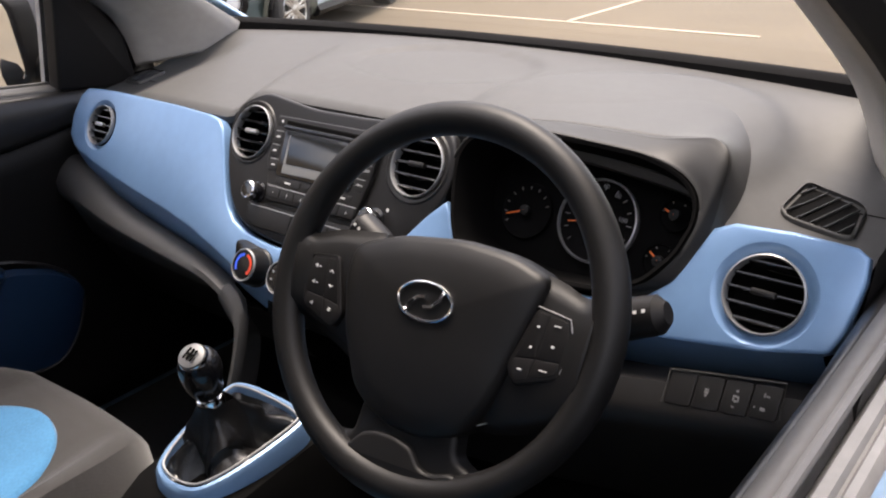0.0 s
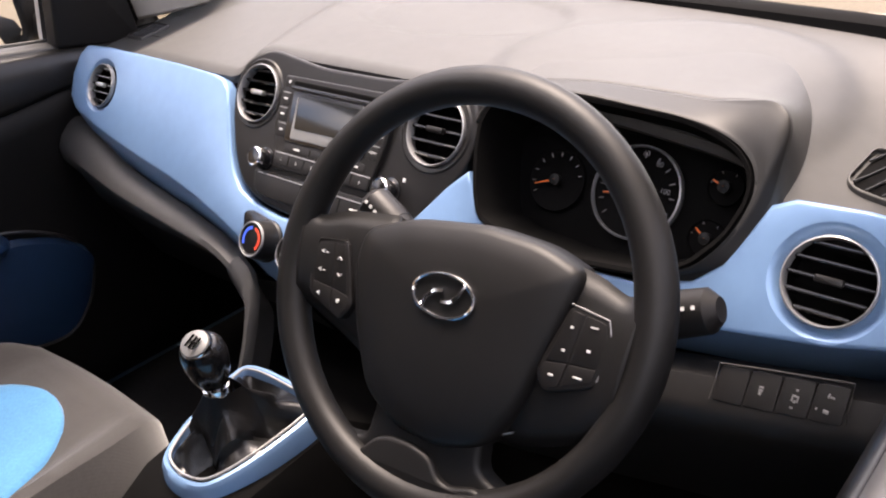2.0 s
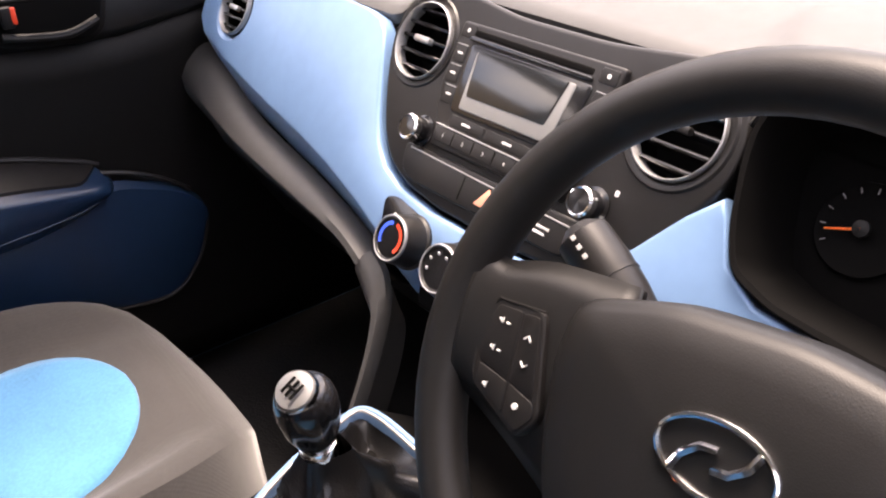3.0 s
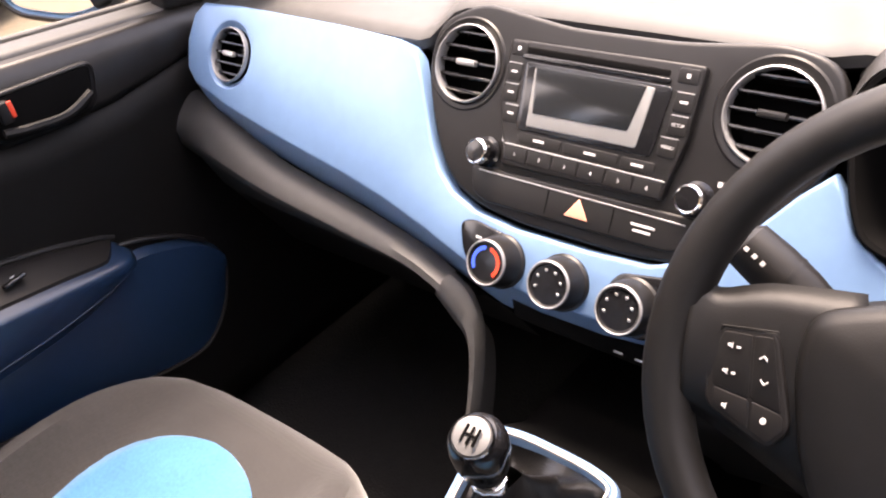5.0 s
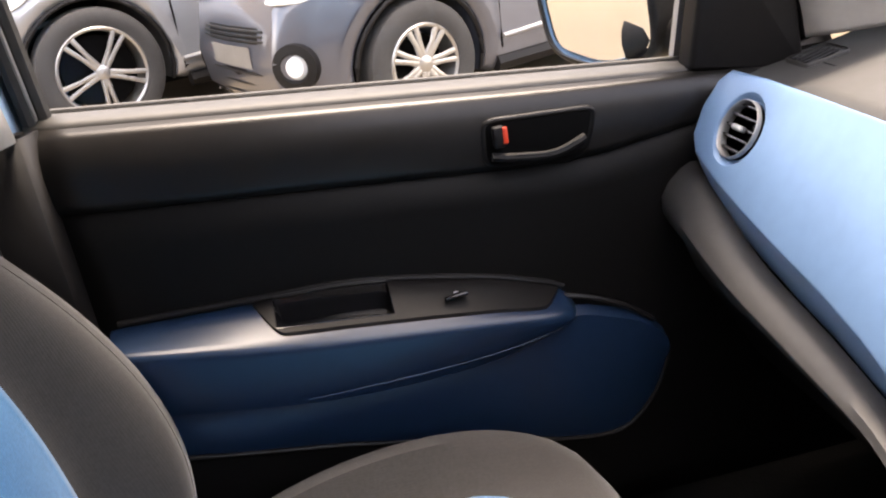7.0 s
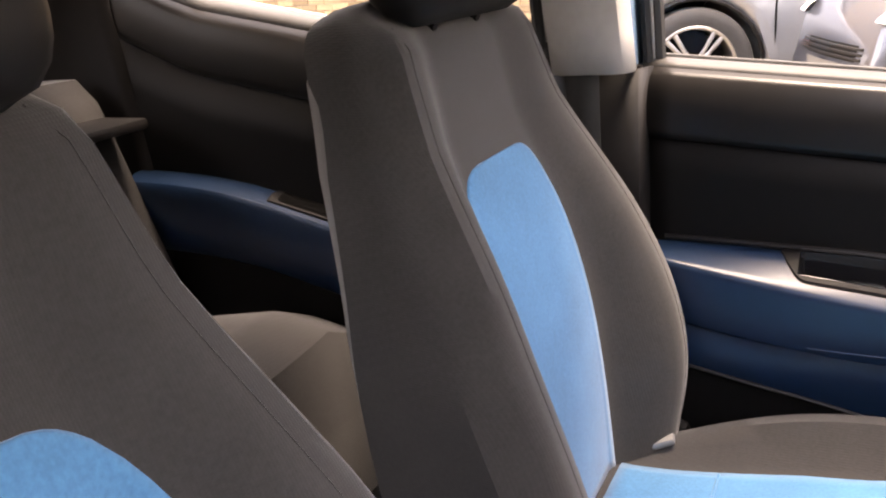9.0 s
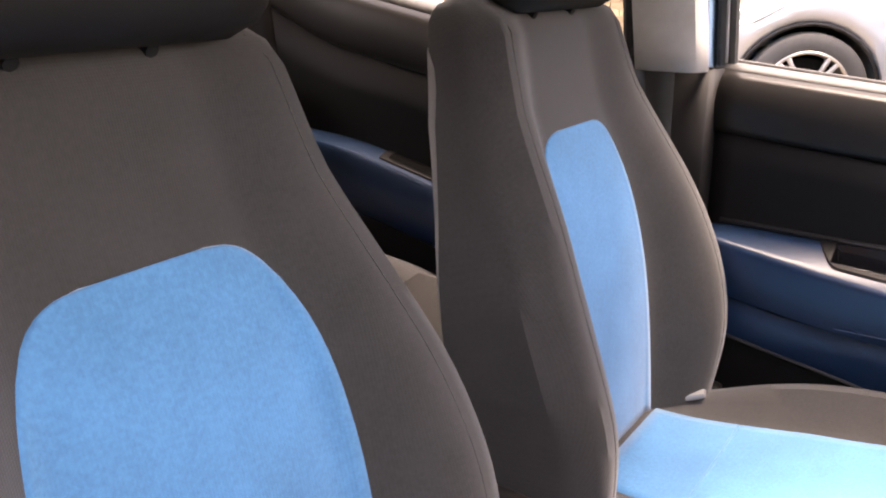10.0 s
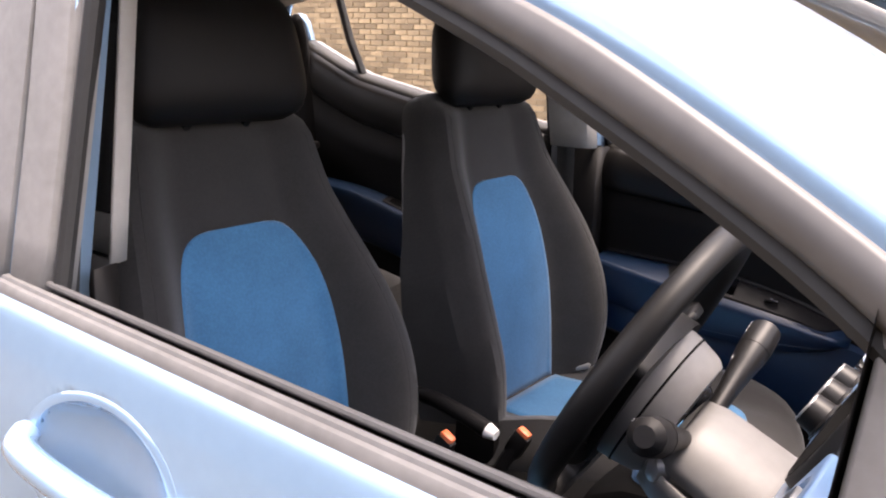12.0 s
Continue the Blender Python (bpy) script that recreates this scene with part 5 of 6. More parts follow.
def build_wheel():
    w = thing("steering_wheel", "black soft-grip steering wheel with chrome badge", "steering wheel", tuple(WC))
    ring = [WC + WU * 0.1700 * math.cos(a) + WV * 0.1700 * math.sin(a) for a in np.linspace(0, 2 * math.pi, 64, endpoint=False)]
    rad = [0.0150 + 0.0012 * math.cos(2 * a) ** 2 for a in np.linspace(0, 2 * math.pi, 64, endpoint=False)]
    part("rim", tube(ring, rad, 16, closed=True, up=tuple(WN)), M_WHEEL, w, "black grained wheel rim")
    # airbag pad, domed
    o = rounded([(-0.095, 0.020), (-0.045, 0.038), (0.02, 0.046), (0.075, 0.042), (0.113, 0.029), (0.110, 0.005), (0.098, -0.036), (0.085, -0.080), (0.062, -0.112), (0.02, -0.124), (-0.024, -0.121), (-0.060, -0.104), (-0.086, -0.060), (-0.098, -0.012)], 0.014, 4)
    rows = [[whl(x, z, -0.02) for x, z in o]]
    for i, d in ((0.0, -0.004), (0.0006, 0.004), (0.003, 0.009), (0.008, 0.0125)):
        rows.append([whl(x, z, d) for x, z in inset(o, i)])
    q = inset(o, 0.008)
    for sc, d in ((0.8, 0.0165), (0.55, 0.0195), (0.3, 0.021), (0.1, 0.0213)):
        rows.append([whl(x * sc + 0.006 * (1 - sc), z * sc - 0.03 * (1 - sc), d) for x, z in q])
    part("airbag_pad", grid(rows, closed=True, cap=True), M_WHEEL, w, "black moulded airbag pad")
    # spokes left and right, recessed under the pad
    for s in (-1, 1):
        up = curve_pts([whl(s * 0.07, 0.034, -0.010), whl(s * 0.118, 0.028, -0.006), whl(s * 0.148, 0.018, -0.002), whl(s * 0.163, 0.026, 0.0)], 4)
        lo = curve_pts([whl(s * 0.03, -0.105, -0.016), whl(s * 0.088, lerp([-1, 1], [-0.080, -0.102], s), -0.014), whl(s * 0.135, lerp([-1, 1], [-0.062, -0.086], s), -0.008), whl(s * 0.156, lerp([-1, 1], [-0.054, -0.072], s), 0.0)], 4)
        rows = [[p.lerp(r, k / 8) + WN * (0.010 * math.sin(math.pi * k / 8) ** 0.5) for k in range(9)] for p, r in zip(up, lo)]
        sp = thick(part("spoke", grid(rows), M_WHEEL, w, "black wheel spoke"), 0.010, 0)
        bp = rounded([(s * 0.108, 0.004), (s * 0.140, 0.000), (s * 0.147, -0.020), (s * 0.140, -0.050), (s * 0.100, -0.064), (s * 0.090, -0.050)], 0.006, 3)
        part("button_panel", wplate(bp, -0.006, 0.0092, 0.002), M_BLACK, sp)
        part("panel_line", tube([whl(s * 0.108, 0.0045, 0.0092), whl(s * 0.139, 0.000, 0.0092), whl(s * 0.1455, -0.018, 0.0092), whl(s * 0.1395, -0.045, 0.0092)], 0.0006, 6), M_SILVER if s > 0 else M_CONSOLE, sp)
        keys = ([(0.1215, -0.001), (0.1375, -0.003), (0.142, -0.020), (0.138, -0.036), (0.1165, -0.038)], [(0.116, -0.0395), (0.1375, -0.0375), (0.136, -0.047), (0.113, -0.056)],
                [(0.110, 0.0005), (0.120, -0.001), (0.115, -0.038), (0.097, -0.041)], [(0.0965, -0.0425), (0.1145, -0.0395), (0.1115, -0.0565), (0.101, -0.060), (0.0935, -0.050)])
        for key in keys:
            part("button", wplate(rounded([(s * u, v) for u, v in key], 0.0018, 2), 0.006, 0.0097, 0.0004), M_BLACK, sp)

        def mark(pts):
            part("mark", wplate([(s * u, v) for u, v in pts], 0.0095, 0.0109, 0.0001), M_WHITE, sp, smooth=False)

        def speaker(u, v):
            mark([(u + 0.0022, v + 0.0007), (u + 0.0010, v + 0.0007), (u - 0.0006, v + 0.0018), (u - 0.0006, v - 0.0018), (u + 0.0010, v - 0.0007), (u + 0.0022, v - 0.0007)])

        def dash(u, v, a=0.0015, b=0.0005):
            mark([(u - a, v + b), (u + a, v + b), (u + a, v - b), (u - a, v - b)])

        def chevron(u, v, k):
            mark([(u - 0.0022, v - k * 0.0010), (u, v + k * 0.0012), (u + 0.0022, v - k * 0.0010), (u + 0.0022, v - k * 0.0020), (u, v + k * 0.0002), (u - 0.0022, v - k * 0.0020)])

        if s < 0:
            for v in (-0.010, -0.026):
                speaker(0.1315, v)
                dash(0.1275, v - 0.0004, 0.0011)
            speaker(0.1280, -0.0465)
            chevron(0.1125, -0.012, 1)
            chevron(0.1095, -0.027, -1)
            mark([(0.1055 + 0.0018 * math.cos(k * math.pi / 6), -0.0485 + 0.0018 * math.sin(k * math.pi / 6)) for k in range(12)])
        else:
            dash(0.1295, -0.008, 0.0030)
            dash(0.1290, -0.0255, 0.0014, 0.0009)
            dash(0.1250, -0.0465, 0.0035)
            dash(0.1125, -0.012, 0.0012, 0.0009)
            dash(0.1095, -0.030, 0.0012, 0.0009)
            dash(0.1040, -0.0500, 0.0020, 0.0007)
            for u, v in ((0.0745, -0.099), (0.090, -0.081)):
                part("mark", wplate([(u - 0.004, v - 0.0022), (u + 0.004, v + 0.0012), (u + 0.004, v + 0.0024), (u - 0.004, v - 0.001)], -0.012, -0.002, 0.0001), M_SILVER, sp, smooth=False)
    lower = rounded([(-0.048, -0.095), (0.055, -0.095), (0.058, -0.130), (0.082, -0.139), (0.104, -0.140), (0.085, -0.156), (0.045, -0.168), (-0.045, -0.168), (-0.085, -0.156), (-0.098, -0.142), (-0.076, -0.143), (-0.054, -0.138)], 0.008, 4)
    part("lower_spoke", wplate(lower, -0.020, 0.001, 0.006), M_WHEEL, w)
    ins = rounded([(-0.082, -0.150), (-0.052, -0.148), (-0.040, -0.134), (-0.026, -0.1285), (-0.004, -0.1275), (0.0165, -0.1315), (0.028, -0.145), (0.040, -0.147), (0.060, -0.140), (0.082, -0.145), (0.078, -0.156), (0.04, -0.169), (-0.04, -0.169), (-0.072, -0.160)], 0.006, 3)
    part("lower_insert", wplate(ins, -0.012, 0.0085, 0.004), M_WHEEL, w, "black moulded lower spoke insert")
    hub = WC + WV * -0.026
    # hub cover takes the paled column colour, for the light behind the wheel
    part("hub_back", lathe([(0.078, -0.010), (0.083, -0.020), (0.082, -0.034), (0.076, -0.060), (0.070, -0.068), (0.0005, -0.068)], hub, WN, 36), M_COLUMN_LIT, w, "grey wheel hub back cover")
    part("cover_seam", tube([hub + WN * -0.036 + WU * math.cos(a) * 0.0818 + WV * math.sin(a) * 0.0818 for a in np.linspace(0, 2 * math.pi, 40, endpoint=False)], 0.0013, 6, closed=True), M_DARK, w)
    # plain oval badge
    ell = [whl(0.006 + 0.0285 * math.cos(a), -0.016 + 0.0172 * math.sin(a), 0.0225) for a in np.linspace(0, 2 * math.pi, 40, endpoint=False)]
    bd = part("badge_ring", tube(ell, 0.0017, 8, closed=True, up=tuple(WN)), M_CHROME, w, "chrome oval badge")
    for pts in ([(-0.012, -0.029), (-0.009, -0.020), (-0.002, -0.013), (0.006, -0.0115)], [(0.006, -0.0205), (0.014, -0.019), (0.021, -0.012), (0.024, -0.003)]):
        part("badge_bar", tube([whl(u, v, 0.0222) for u, v in pts], 0.0024, 6), M_CHROME, bd)


build_wheel()


def build_column():
    c = thing("steering_column", "grey plastic steering column shroud with two stalks", "steering column", (0.354, 0.25, 0.84))
    rows_u, rows_l = [], []
    for q in np.linspace(0, 1, 8):
        p = WC - WN * (0.074 + 0.16 * q) - WV * 0.044
        w, h = lerp([0, 0.15, 1], [0.064, 0.074, 0.082], q), lerp([0, 0.15, 1], [0.044, 0.050, 0.054], q)
        rows_u.append([p + Vector((math.cos(a) * w, 0, 0)) + WV * math.sin(a) * h for a in np.linspace(0, math.pi, 13)])
        rows_l.append([p - WV * 0.005 + Vector((math.cos(a) * w, 0, 0)) + WV * math.sin(a) * h * 1.15 for a in np.linspace(0, -math.pi, 13)])
    thick(part("upper_shroud", grid(rows_u), M_COLUMN_LIT, c, "grey upper column shroud"), 0.004)
    thick(part("lower_shroud", grid(rows_l), M_COLUMN_LIT, c, "grey lower column shroud"), 0.004, 1)
    p0 = WC - WN * 0.077 - WV * 0.044
    part("shroud_face", lathe([(0.060, 0.0), (0.0005, 0.004)], p0, WN, 24), M_BLACK, c)
    for s in (-1, 1):
        tip = Vector((0.189, 0.195, 0.922)) if s < 0 else Vector((0.548, 0.200, 0.915))
        root = WC - WN * 0.085 - WV * 0.018 + Vector((s * 0.045, 0, 0))
        d = (tip - root).normalized()
        L = (tip - root).length
        pts = [root + d * L * k for k in (0, 0.25, 0.5, 0.62, 0.78, 0.95, 1.0)]
        st = part("stalk", tube(pts, [0.010, 0.0115, 0.0155, 0.0180, 0.0190, 0.0178, 0.010], 12, up=(0, 0, 1)), M_CONSOLE if s < 0 else M_BLACK, c, "black control stalk")
        part("stalk_collar", tube([root + d * L * 0.70, root + d * L * 0.715], 0.0192, 12), M_CONSOLE, st)
        n = Vector((0, -0.8, 0.6))
        for k in (0.50, 0.56, 0.62, 0.68, 0.80, 0.85, 0.90):
            rot = Matrix((tuple(d), tuple(n.cross(d)), tuple(n))).transposed().to_4x4()
            part("mark", block(root + d * L * k + n * lerp([0.5, 0.8], [0.0160, 0.0192], k), (0.0030, 0.0030, 0.0006), rot, 0), M_WHITE, st, smooth=False)
    part("ignition_barrel", lathe([(0.013, 0.0), (0.013, 0.016), (0.010, 0.018), (0.0005, 0.018)], WC - WN * 0.09 - WV * 0.05 + Vector((0.058, 0, 0)), (0.8, -0.6, 0.1), 18), M_SILVER, c)


build_column()


# ---- centre console and gear lever ----
def build_console():
    c = thing("centre_console", "black floor console with a satin blue gaiter frame", "console", (0.05, -0.05, 0.3))
    rows = []
    for y, z, w in ((0.40, 0.59, 0.10), (0.22, 0.60, 0.098), (0.17, 0.640, 0.095), (0.0, 0.615, 0.085), (-0.06, 0.585, 0.08), (-0.10, 0.52, 0.085), (-0.35, 0.47, 0.08), (-0.62, 0.46, 0.08)):
        cx = 0.045 if y > -0.08 else 0.02
        rows.append([(cx - w - 0.01, y, 0.30), (cx - w, y, z - 0.03), (cx - w + 0.012, y, z - 0.006), (cx - w + 0.03, y, z), (cx, y, z + 0.002), (cx + w - 0.03, y, z), (cx + w - 0.012, y, z - 0.006), (cx + w, y, z - 0.03), (cx + w + 0.01, y, 0.30)])
    # same near-black, so the dim light low down is in the colour
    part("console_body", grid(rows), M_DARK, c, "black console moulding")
    ctr, sl = Vector((0.047, 0.072, 0.640)), 0.20
    mp = lambda a, b, d: Vector((ctr.x + a, ctr.y + b, ctr.z + sl * b + d))
    o = [(p.x, p.y) for p in curve_pts([(-0.045, 0.090, 0), (0.0, 0.092, 0), (0.045, 0.090, 0), (0.071, 0.080, 0), (0.077, 0.055, 0), (0.069, -0.005, 0), (0.055, -0.052, 0), (0.036, -0.076, 0), (0.0, -0.084, 0), (-0.036, -0.076, 0), (-0.055, -0.052, 0), (-0.069, -0.005, 0), (-0.077, 0.055, 0), (-0.071, 0.080, 0)], 5, True)]
    rows = [[mp(a, b, d) for a, b in inset(o, i)] for i, d in ((0.001, -0.03), (0.003, 0.002), (0.006, 0.0075), (0.0095, 0.0085), (0.013, 0.005), (0.015, -0.002))]
    part("gaiter_frame", grid(rows, closed=True), M_BLUE, c, "satin light blue gaiter frame")
    part("silver_inlay", tube([mp(a, b, 0.009) for a, b in inset(o, 0.0135)], 0.0016, 6, closed=True), M_SILVER, c)
    # pleated gaiter up to the lever
    top = Vector((0.043, 0.072, 0.702))
    base = inset(o, 0.014)
    n = len(base)
    rows = []
    for k in range(9):
        q = k / 8
        r = []
        for i, (a, b) in enumerate(base):
            p = mp(a, b, 0.0)
            t = Vector((top.x + a * 0.26, top.y + b * 0.26, top.z))
            v = p.lerp(t, q)
            v.z -= 0.027 * math.sin(math.pi * q) * (1 + 0.8 * math.sin(2 * math.pi * i / n * 4 + 1))
            v += Vector((a, b, 0)).normalized() * 0.007 * math.sin(q * 11 + 2.2 * math.sin(2 * math.pi * i / n * 3)) * math.sin(math.pi * q)
            r.append(v)
        rows.append(r)
    g = thing("gear_lever", "black gear lever with a chrome capped knob and leather gaiter", "gear lever", (0.045, 0.08, 0.64))
    part("gaiter", grid(rows, closed=True), M_LEATHER, g, "black pleated leather gaiter")
    ax = Vector((-0.03, -0.10, 0.99)).normalized()
    kb = Vector((0.041, 0.070, 0.700))
    part("collar", lathe([(0.015, -0.006), (0.0165, 0.0), (0.0155, 0.008), (0.012, 0.010)], kb, ax, 24), M_CHROME, g, "chrome collar")
    part("knob", lathe([(0.0125, 0.008), (0.0165, 0.013), (0.0220, 0.026), (0.0252, 0.042), (0.0254, 0.053), (0.0235, 0.062), (0.0195, 0.068), (0.016, 0.0702), (0.0005, 0.0705)], kb, ax, 28), M_GLOSS, g, "gloss black knob")
    face = (ax + Vector((0.25, -0.45, 0))).normalized()
    fc = kb + ax * 0.0545 + face * 0.0165
    cap = part("knob_cap", lathe([(0.0172, -0.005), (0.0170, 0.002), (0.0155, 0.0046), (0.010, 0.006), (0.0005, 0.0064)], fc, face, 28), M_CAP, g, "pale silver shift pattern cap")
    part("cap_ring", lathe([(0.0178, -0.004), (0.0180, 0.001), (0.0171, 0.0032)], fc, face, 28), M_CHROME, cap)
    e1 = Vector((1, 0, 0)).cross(face).normalized()
    e1 = -e1 if e1.dot(Vector((0, 1, 0))) < 0 else e1
    ex = Vector((1, 0, 0))
    for u in (-0.006, 0, 0.006):
        part("pattern_bar", tube([fc + ex * u + e1 * 0.0075 + face * 0.0078, fc + ex * u - e1 * 0.0075 + face * 0.0078], 0.0013, 6), M_DARK, cap)
    part("pattern_bar", tube([fc + ex * -0.006 + face * 0.008, fc + ex * 0.006 + face * 0.008], 0.0013, 6), M_DARK, cap)
    hb = thing("handbrake", "dark handbrake lever with a pale button end", "handbrake", (0.0, -0.45, 0.47))
    pts = curve_pts([(0.0, -0.60, 0.47), (0.0, -0.54, 0.57), (0.0, -0.46, 0.592), (0.0, -0.37, 0.580), (0.0, -0.315, 0.566)], 5)
    part("lever", tube(pts, [lerp([0, len(pts)], [0.013, 0.016], i) for i in range(len(pts))], 12), M_BLACK, hb)
    part("button", tube([(0.0, -0.316, 0.566), (0.0, -0.296, 0.561)], [0.0155, 0.010], 12), M_CARD, hb, "pale button end")
    for x, y, z, lean in ((0.121, -0.315, 0.590, 0.02), (-0.045, -0.266, 0.552, -0.02)):
        b = thing("belt_buckle", "black seat belt buckle with an orange-red release button", "belt buckle", (x, y - 0.06, z - 0.1), "belt buckles")
        part("stalk", tube([(x - lean, y - 0.07, z - 0.14), (x - lean * 0.4, y - 0.03, z - 0.05), (x, y - 0.006, z - 0.012)], [0.012, 0.013, 0.015], 8, squash=0.5, up=(1, 0, 0)), M_BLACK, b)
        part("housing", block((x, y - 0.012, z - 0.018), (0.020, 0.034, 0.052), pose(0, 0, 0, -28), 0.005), M_BLACK, b)
        part("release_button", block((x, y, z + 0.006), (0.016, 0.026, 0.014), pose(0, 0, 0, -28), 0.004), M_ORANGERED, b, "orange-red release button")


build_console()


# ---- seats ----
def table(xs, ys, k=8):
    """A smooth function through the given values."""
    pts = curve_pts([(x, y, 0) for x, y in zip(xs, ys)], k)
    px, py = [p.x for p in pts], [p.y for p in pts]
    return lambda v: float(np.interp(v, px, py))


back_half = table([0, 0.06, 0.15, 0.30, 0.45, 0.62, 0.78, 0.90, 0.96, 0.985, 1.0], [0.235, 0.248, 0.264, 0.279, 0.272, 0.241, 0.211, 0.195, 0.180, 0.162, 0.125])
blue_half = table([0, 0.14, 0.34, 0.48, 0.58, 0.64, 0.675, 0.697, 0.708, 0.712], [0.132, 0.140, 0.146, 0.142, 0.1315, 0.118, 0.105, 0.090, 0.073, 0.054])
bolster_depth = table([0, 0.2, 0.5, 0.75, 1.0], [0.075, 0.092, 0.062, 0.028, 0.010])


BACK_H, LEAN = 0.665, radians(11.5)


def back_front(x, v):
    """Depth of the backrest's front: a hollow between two bolsters."""
    w = back_half(v)
    q = abs(x) / w
    deep = bolster_depth(v)
    d = 0.0 + deep * smooth(0.42, 0.78, q)
    return d - 0.05 * smooth(0.84, 1.0, q) ** 2 * (1 - 0.6 * smooth(0.88, 1.0, v)) - 0.045 * smooth(0.92, 1.0, v)


def back_pt(x, depth, v):
    h = v * BACK_H
    lx, ly, lz = x, depth + 0.022 * math.sin(math.pi * min(v * 1.3, 1.0)), h
    return Vector((lx, ly * math.cos(LEAN) - lz * math.sin(LEAN), lz * math.cos(LEAN) + ly * math.sin(LEAN)))


def make_seat(label, outboard=1.0):
    """outboard narrows the blue panels on the -x side."""
    s = thing("front_seat", label, "car seat", (0, 0, 0), "front seats")
    hinge = Vector((0, -0.452, 0.495))
    # backrest
    rows = []
    for v in list(np.linspace(0, 0.94, 28)) + [0.96, 0.975, 0.985, 0.993, 1.0]:
        w = back_half(v)
        fr = [hinge + back_pt(x, back_front(x, v), v) for x in np.linspace(-w, w, 49)]
        tk = lerp([0, 0.5, 0.9, 1], [0.15, 0.14, 0.115, 0.075], v)
        bk = [hinge + back_pt(x * w * 0.985, -tk - 0.02 * (1 - x * x) + 0.045 * abs(x) ** 6 * smooth(1.0, 0.85, v), v) for x in np.linspace(1, -1, 11)]
        rows.append(fr + bk)
    part("backrest", grid(rows, closed=True, cap=True), M_SEATGREY, s, "grey cloth backrest with deep bolsters")
    rows = []
    for v in list(np.linspace(0.0, 0.675, 26)) + [0.687, 0.697, 0.703, 0.708, 0.712]:
        b = blue_half(v)
        rows.append([hinge + back_pt(x, back_front(x, v) + 0.0035 - 0.003 * (abs(x) / b) ** 8, v) for x in np.linspace(-b * outboard, b, 33)])
    thick(part("back_insert", grid(rows), M_SEATBLUE, s, "bright blue cloth centre panel"), 0.003)
    for sg in (-1, 1):
        part("seam", tube([hinge + back_pt(sg * back_half(v) * 0.80, back_front(back_half(v) * 0.80, v) + 0.0002, v) for v in np.linspace(0.02, 0.95, 26)], 0.0005, 6), M_SEATGREY, s)
        # belt tab at the hinge
        part("hinge_cover", block((sg * 0.225, -0.415, 0.47), (0.03, 0.10, 0.10), None, 0.015), M_BLACK, s)
    # headrest with posts
    hc = hinge + back_pt(0, -0.045, 1.0) + Vector((0, 0.045, 0.074))
    rows = []
    for q in np.linspace(-1, 1, 17):
        a = max(1 - abs(q) ** 3.6, 0.02) ** 0.5
        ring = []
        for t in np.linspace(0, 2 * math.pi, 28, endpoint=False):
            c_, s_ = math.cos(t), math.sin(t)
            ring.append(hc + Vector((math.copysign(abs(c_) ** 0.55, c_) * 0.156 * (0.66 + 0.34 * a) * (1 - 0.10 * q), math.copysign(abs(s_) ** 0.8, s_) * 0.058 * a - 0.014 * q, q * 0.100)))
        rows.append(ring)
    part("headrest", grid(rows, closed=True, cap=True), M_BLACK, s, "black padded headrest")
    for sg in (-1, 1):
        part("headrest_post", tube([hc + Vector((sg * 0.055, 0.005, -0.105)), hinge + back_pt(sg * 0.055, -0.045, 0.985)], 0.006, 8), M_BLACK, s)
        part("post_guide", lathe([(0.014, 0.0), (0.013, 0.012), (0.007, 0.013)], hinge + back_pt(sg * 0.055, -0.045, 0.985) + Vector((0, 0, 0.004)), (0, -0.3, 1), 14), M_BLACK, s)
    # cushion
    half = table([0, 0.1, 0.5, 0.72, 0.84, 0.92, 0.97, 1.0], [0.215, 0.24, 0.258, 0.250, 0.228, 0.192, 0.150, 0.10])
    crown = table([0, 0.15, 0.5, 0.78, 0.92, 1.0], [0.500, 0.500, 0.522, 0.548, 0.540, 0.470])

    def ctop(x, q):
        w = half(q)
        r = abs(x) / w
        return crown(q) + 0.056 * math.sin(math.pi * min(q / 0.96, 1.0) ** 0.95) ** 1.2 * smooth(0.5, 0.8, r) - 0.085 * smooth(0.76, 1.0, r) ** 2

    def cy(q, x):
        return -0.45 + 0.588 * q - 0.02 * q * (abs(x) / 0.24) ** 2

    rows = []
    for q in np.linspace(0, 1, 26):
        w = half(q)
        tp = [Vector((x, cy(q, x), ctop(x, q))) for x in np.linspace(-w, w, 25)]
        bt = [Vector((x * w * 0.96, cy(q, 0) - 0.03 * q, 0.40)) for x in np.linspace(1, -1, 9)]
        rows.append(tp + bt)
    part("cushion", grid(rows, closed=True, cap=True), M_SEATGREY, s, "grey cloth seat cushion")
    rows = []
    for q in list(np.linspace(0.02, 0.765, 24)) + [0.78, 0.793, 0.803, 0.810, 0.814]:
        b = lerp([0, 0.4, 0.6], [0.122, 0.141, 0.142], q) * math.sqrt(1 - min(max(q - 0.555, 0) / 0.261, 1.0) ** 2.4)
        rows.append([Vector((x, cy(q, x), ctop(x, q) + 0.0035 - 0.003 * (abs(x) / b) ** 8)) for x in np.linspace(-b, b, 15)])
    thick(part("cushion_insert", grid(rows), M_SEATBLUE, s, "bright blue cloth cushion panel"), 0.003)
    part("stitch_line", tube([Vector((x, cy(0.24, x), ctop(x, 0.24) + 0.004)) for x in np.linspace(-0.122, 0.122, 12)], 0.0022, 6), M_SEATBLUE, s)
    part("seat_base", block((0, -0.18, 0.36), (0.40, 0.46, 0.12), None, 0.02), M_BLACK, s)
    for sg in (-1, 1):
        part("seat_rail", block((sg * 0.17, -0.2, 0.29), (0.04, 0.52, 0.05), None, 0.006), M_BLACK, s)
    return s


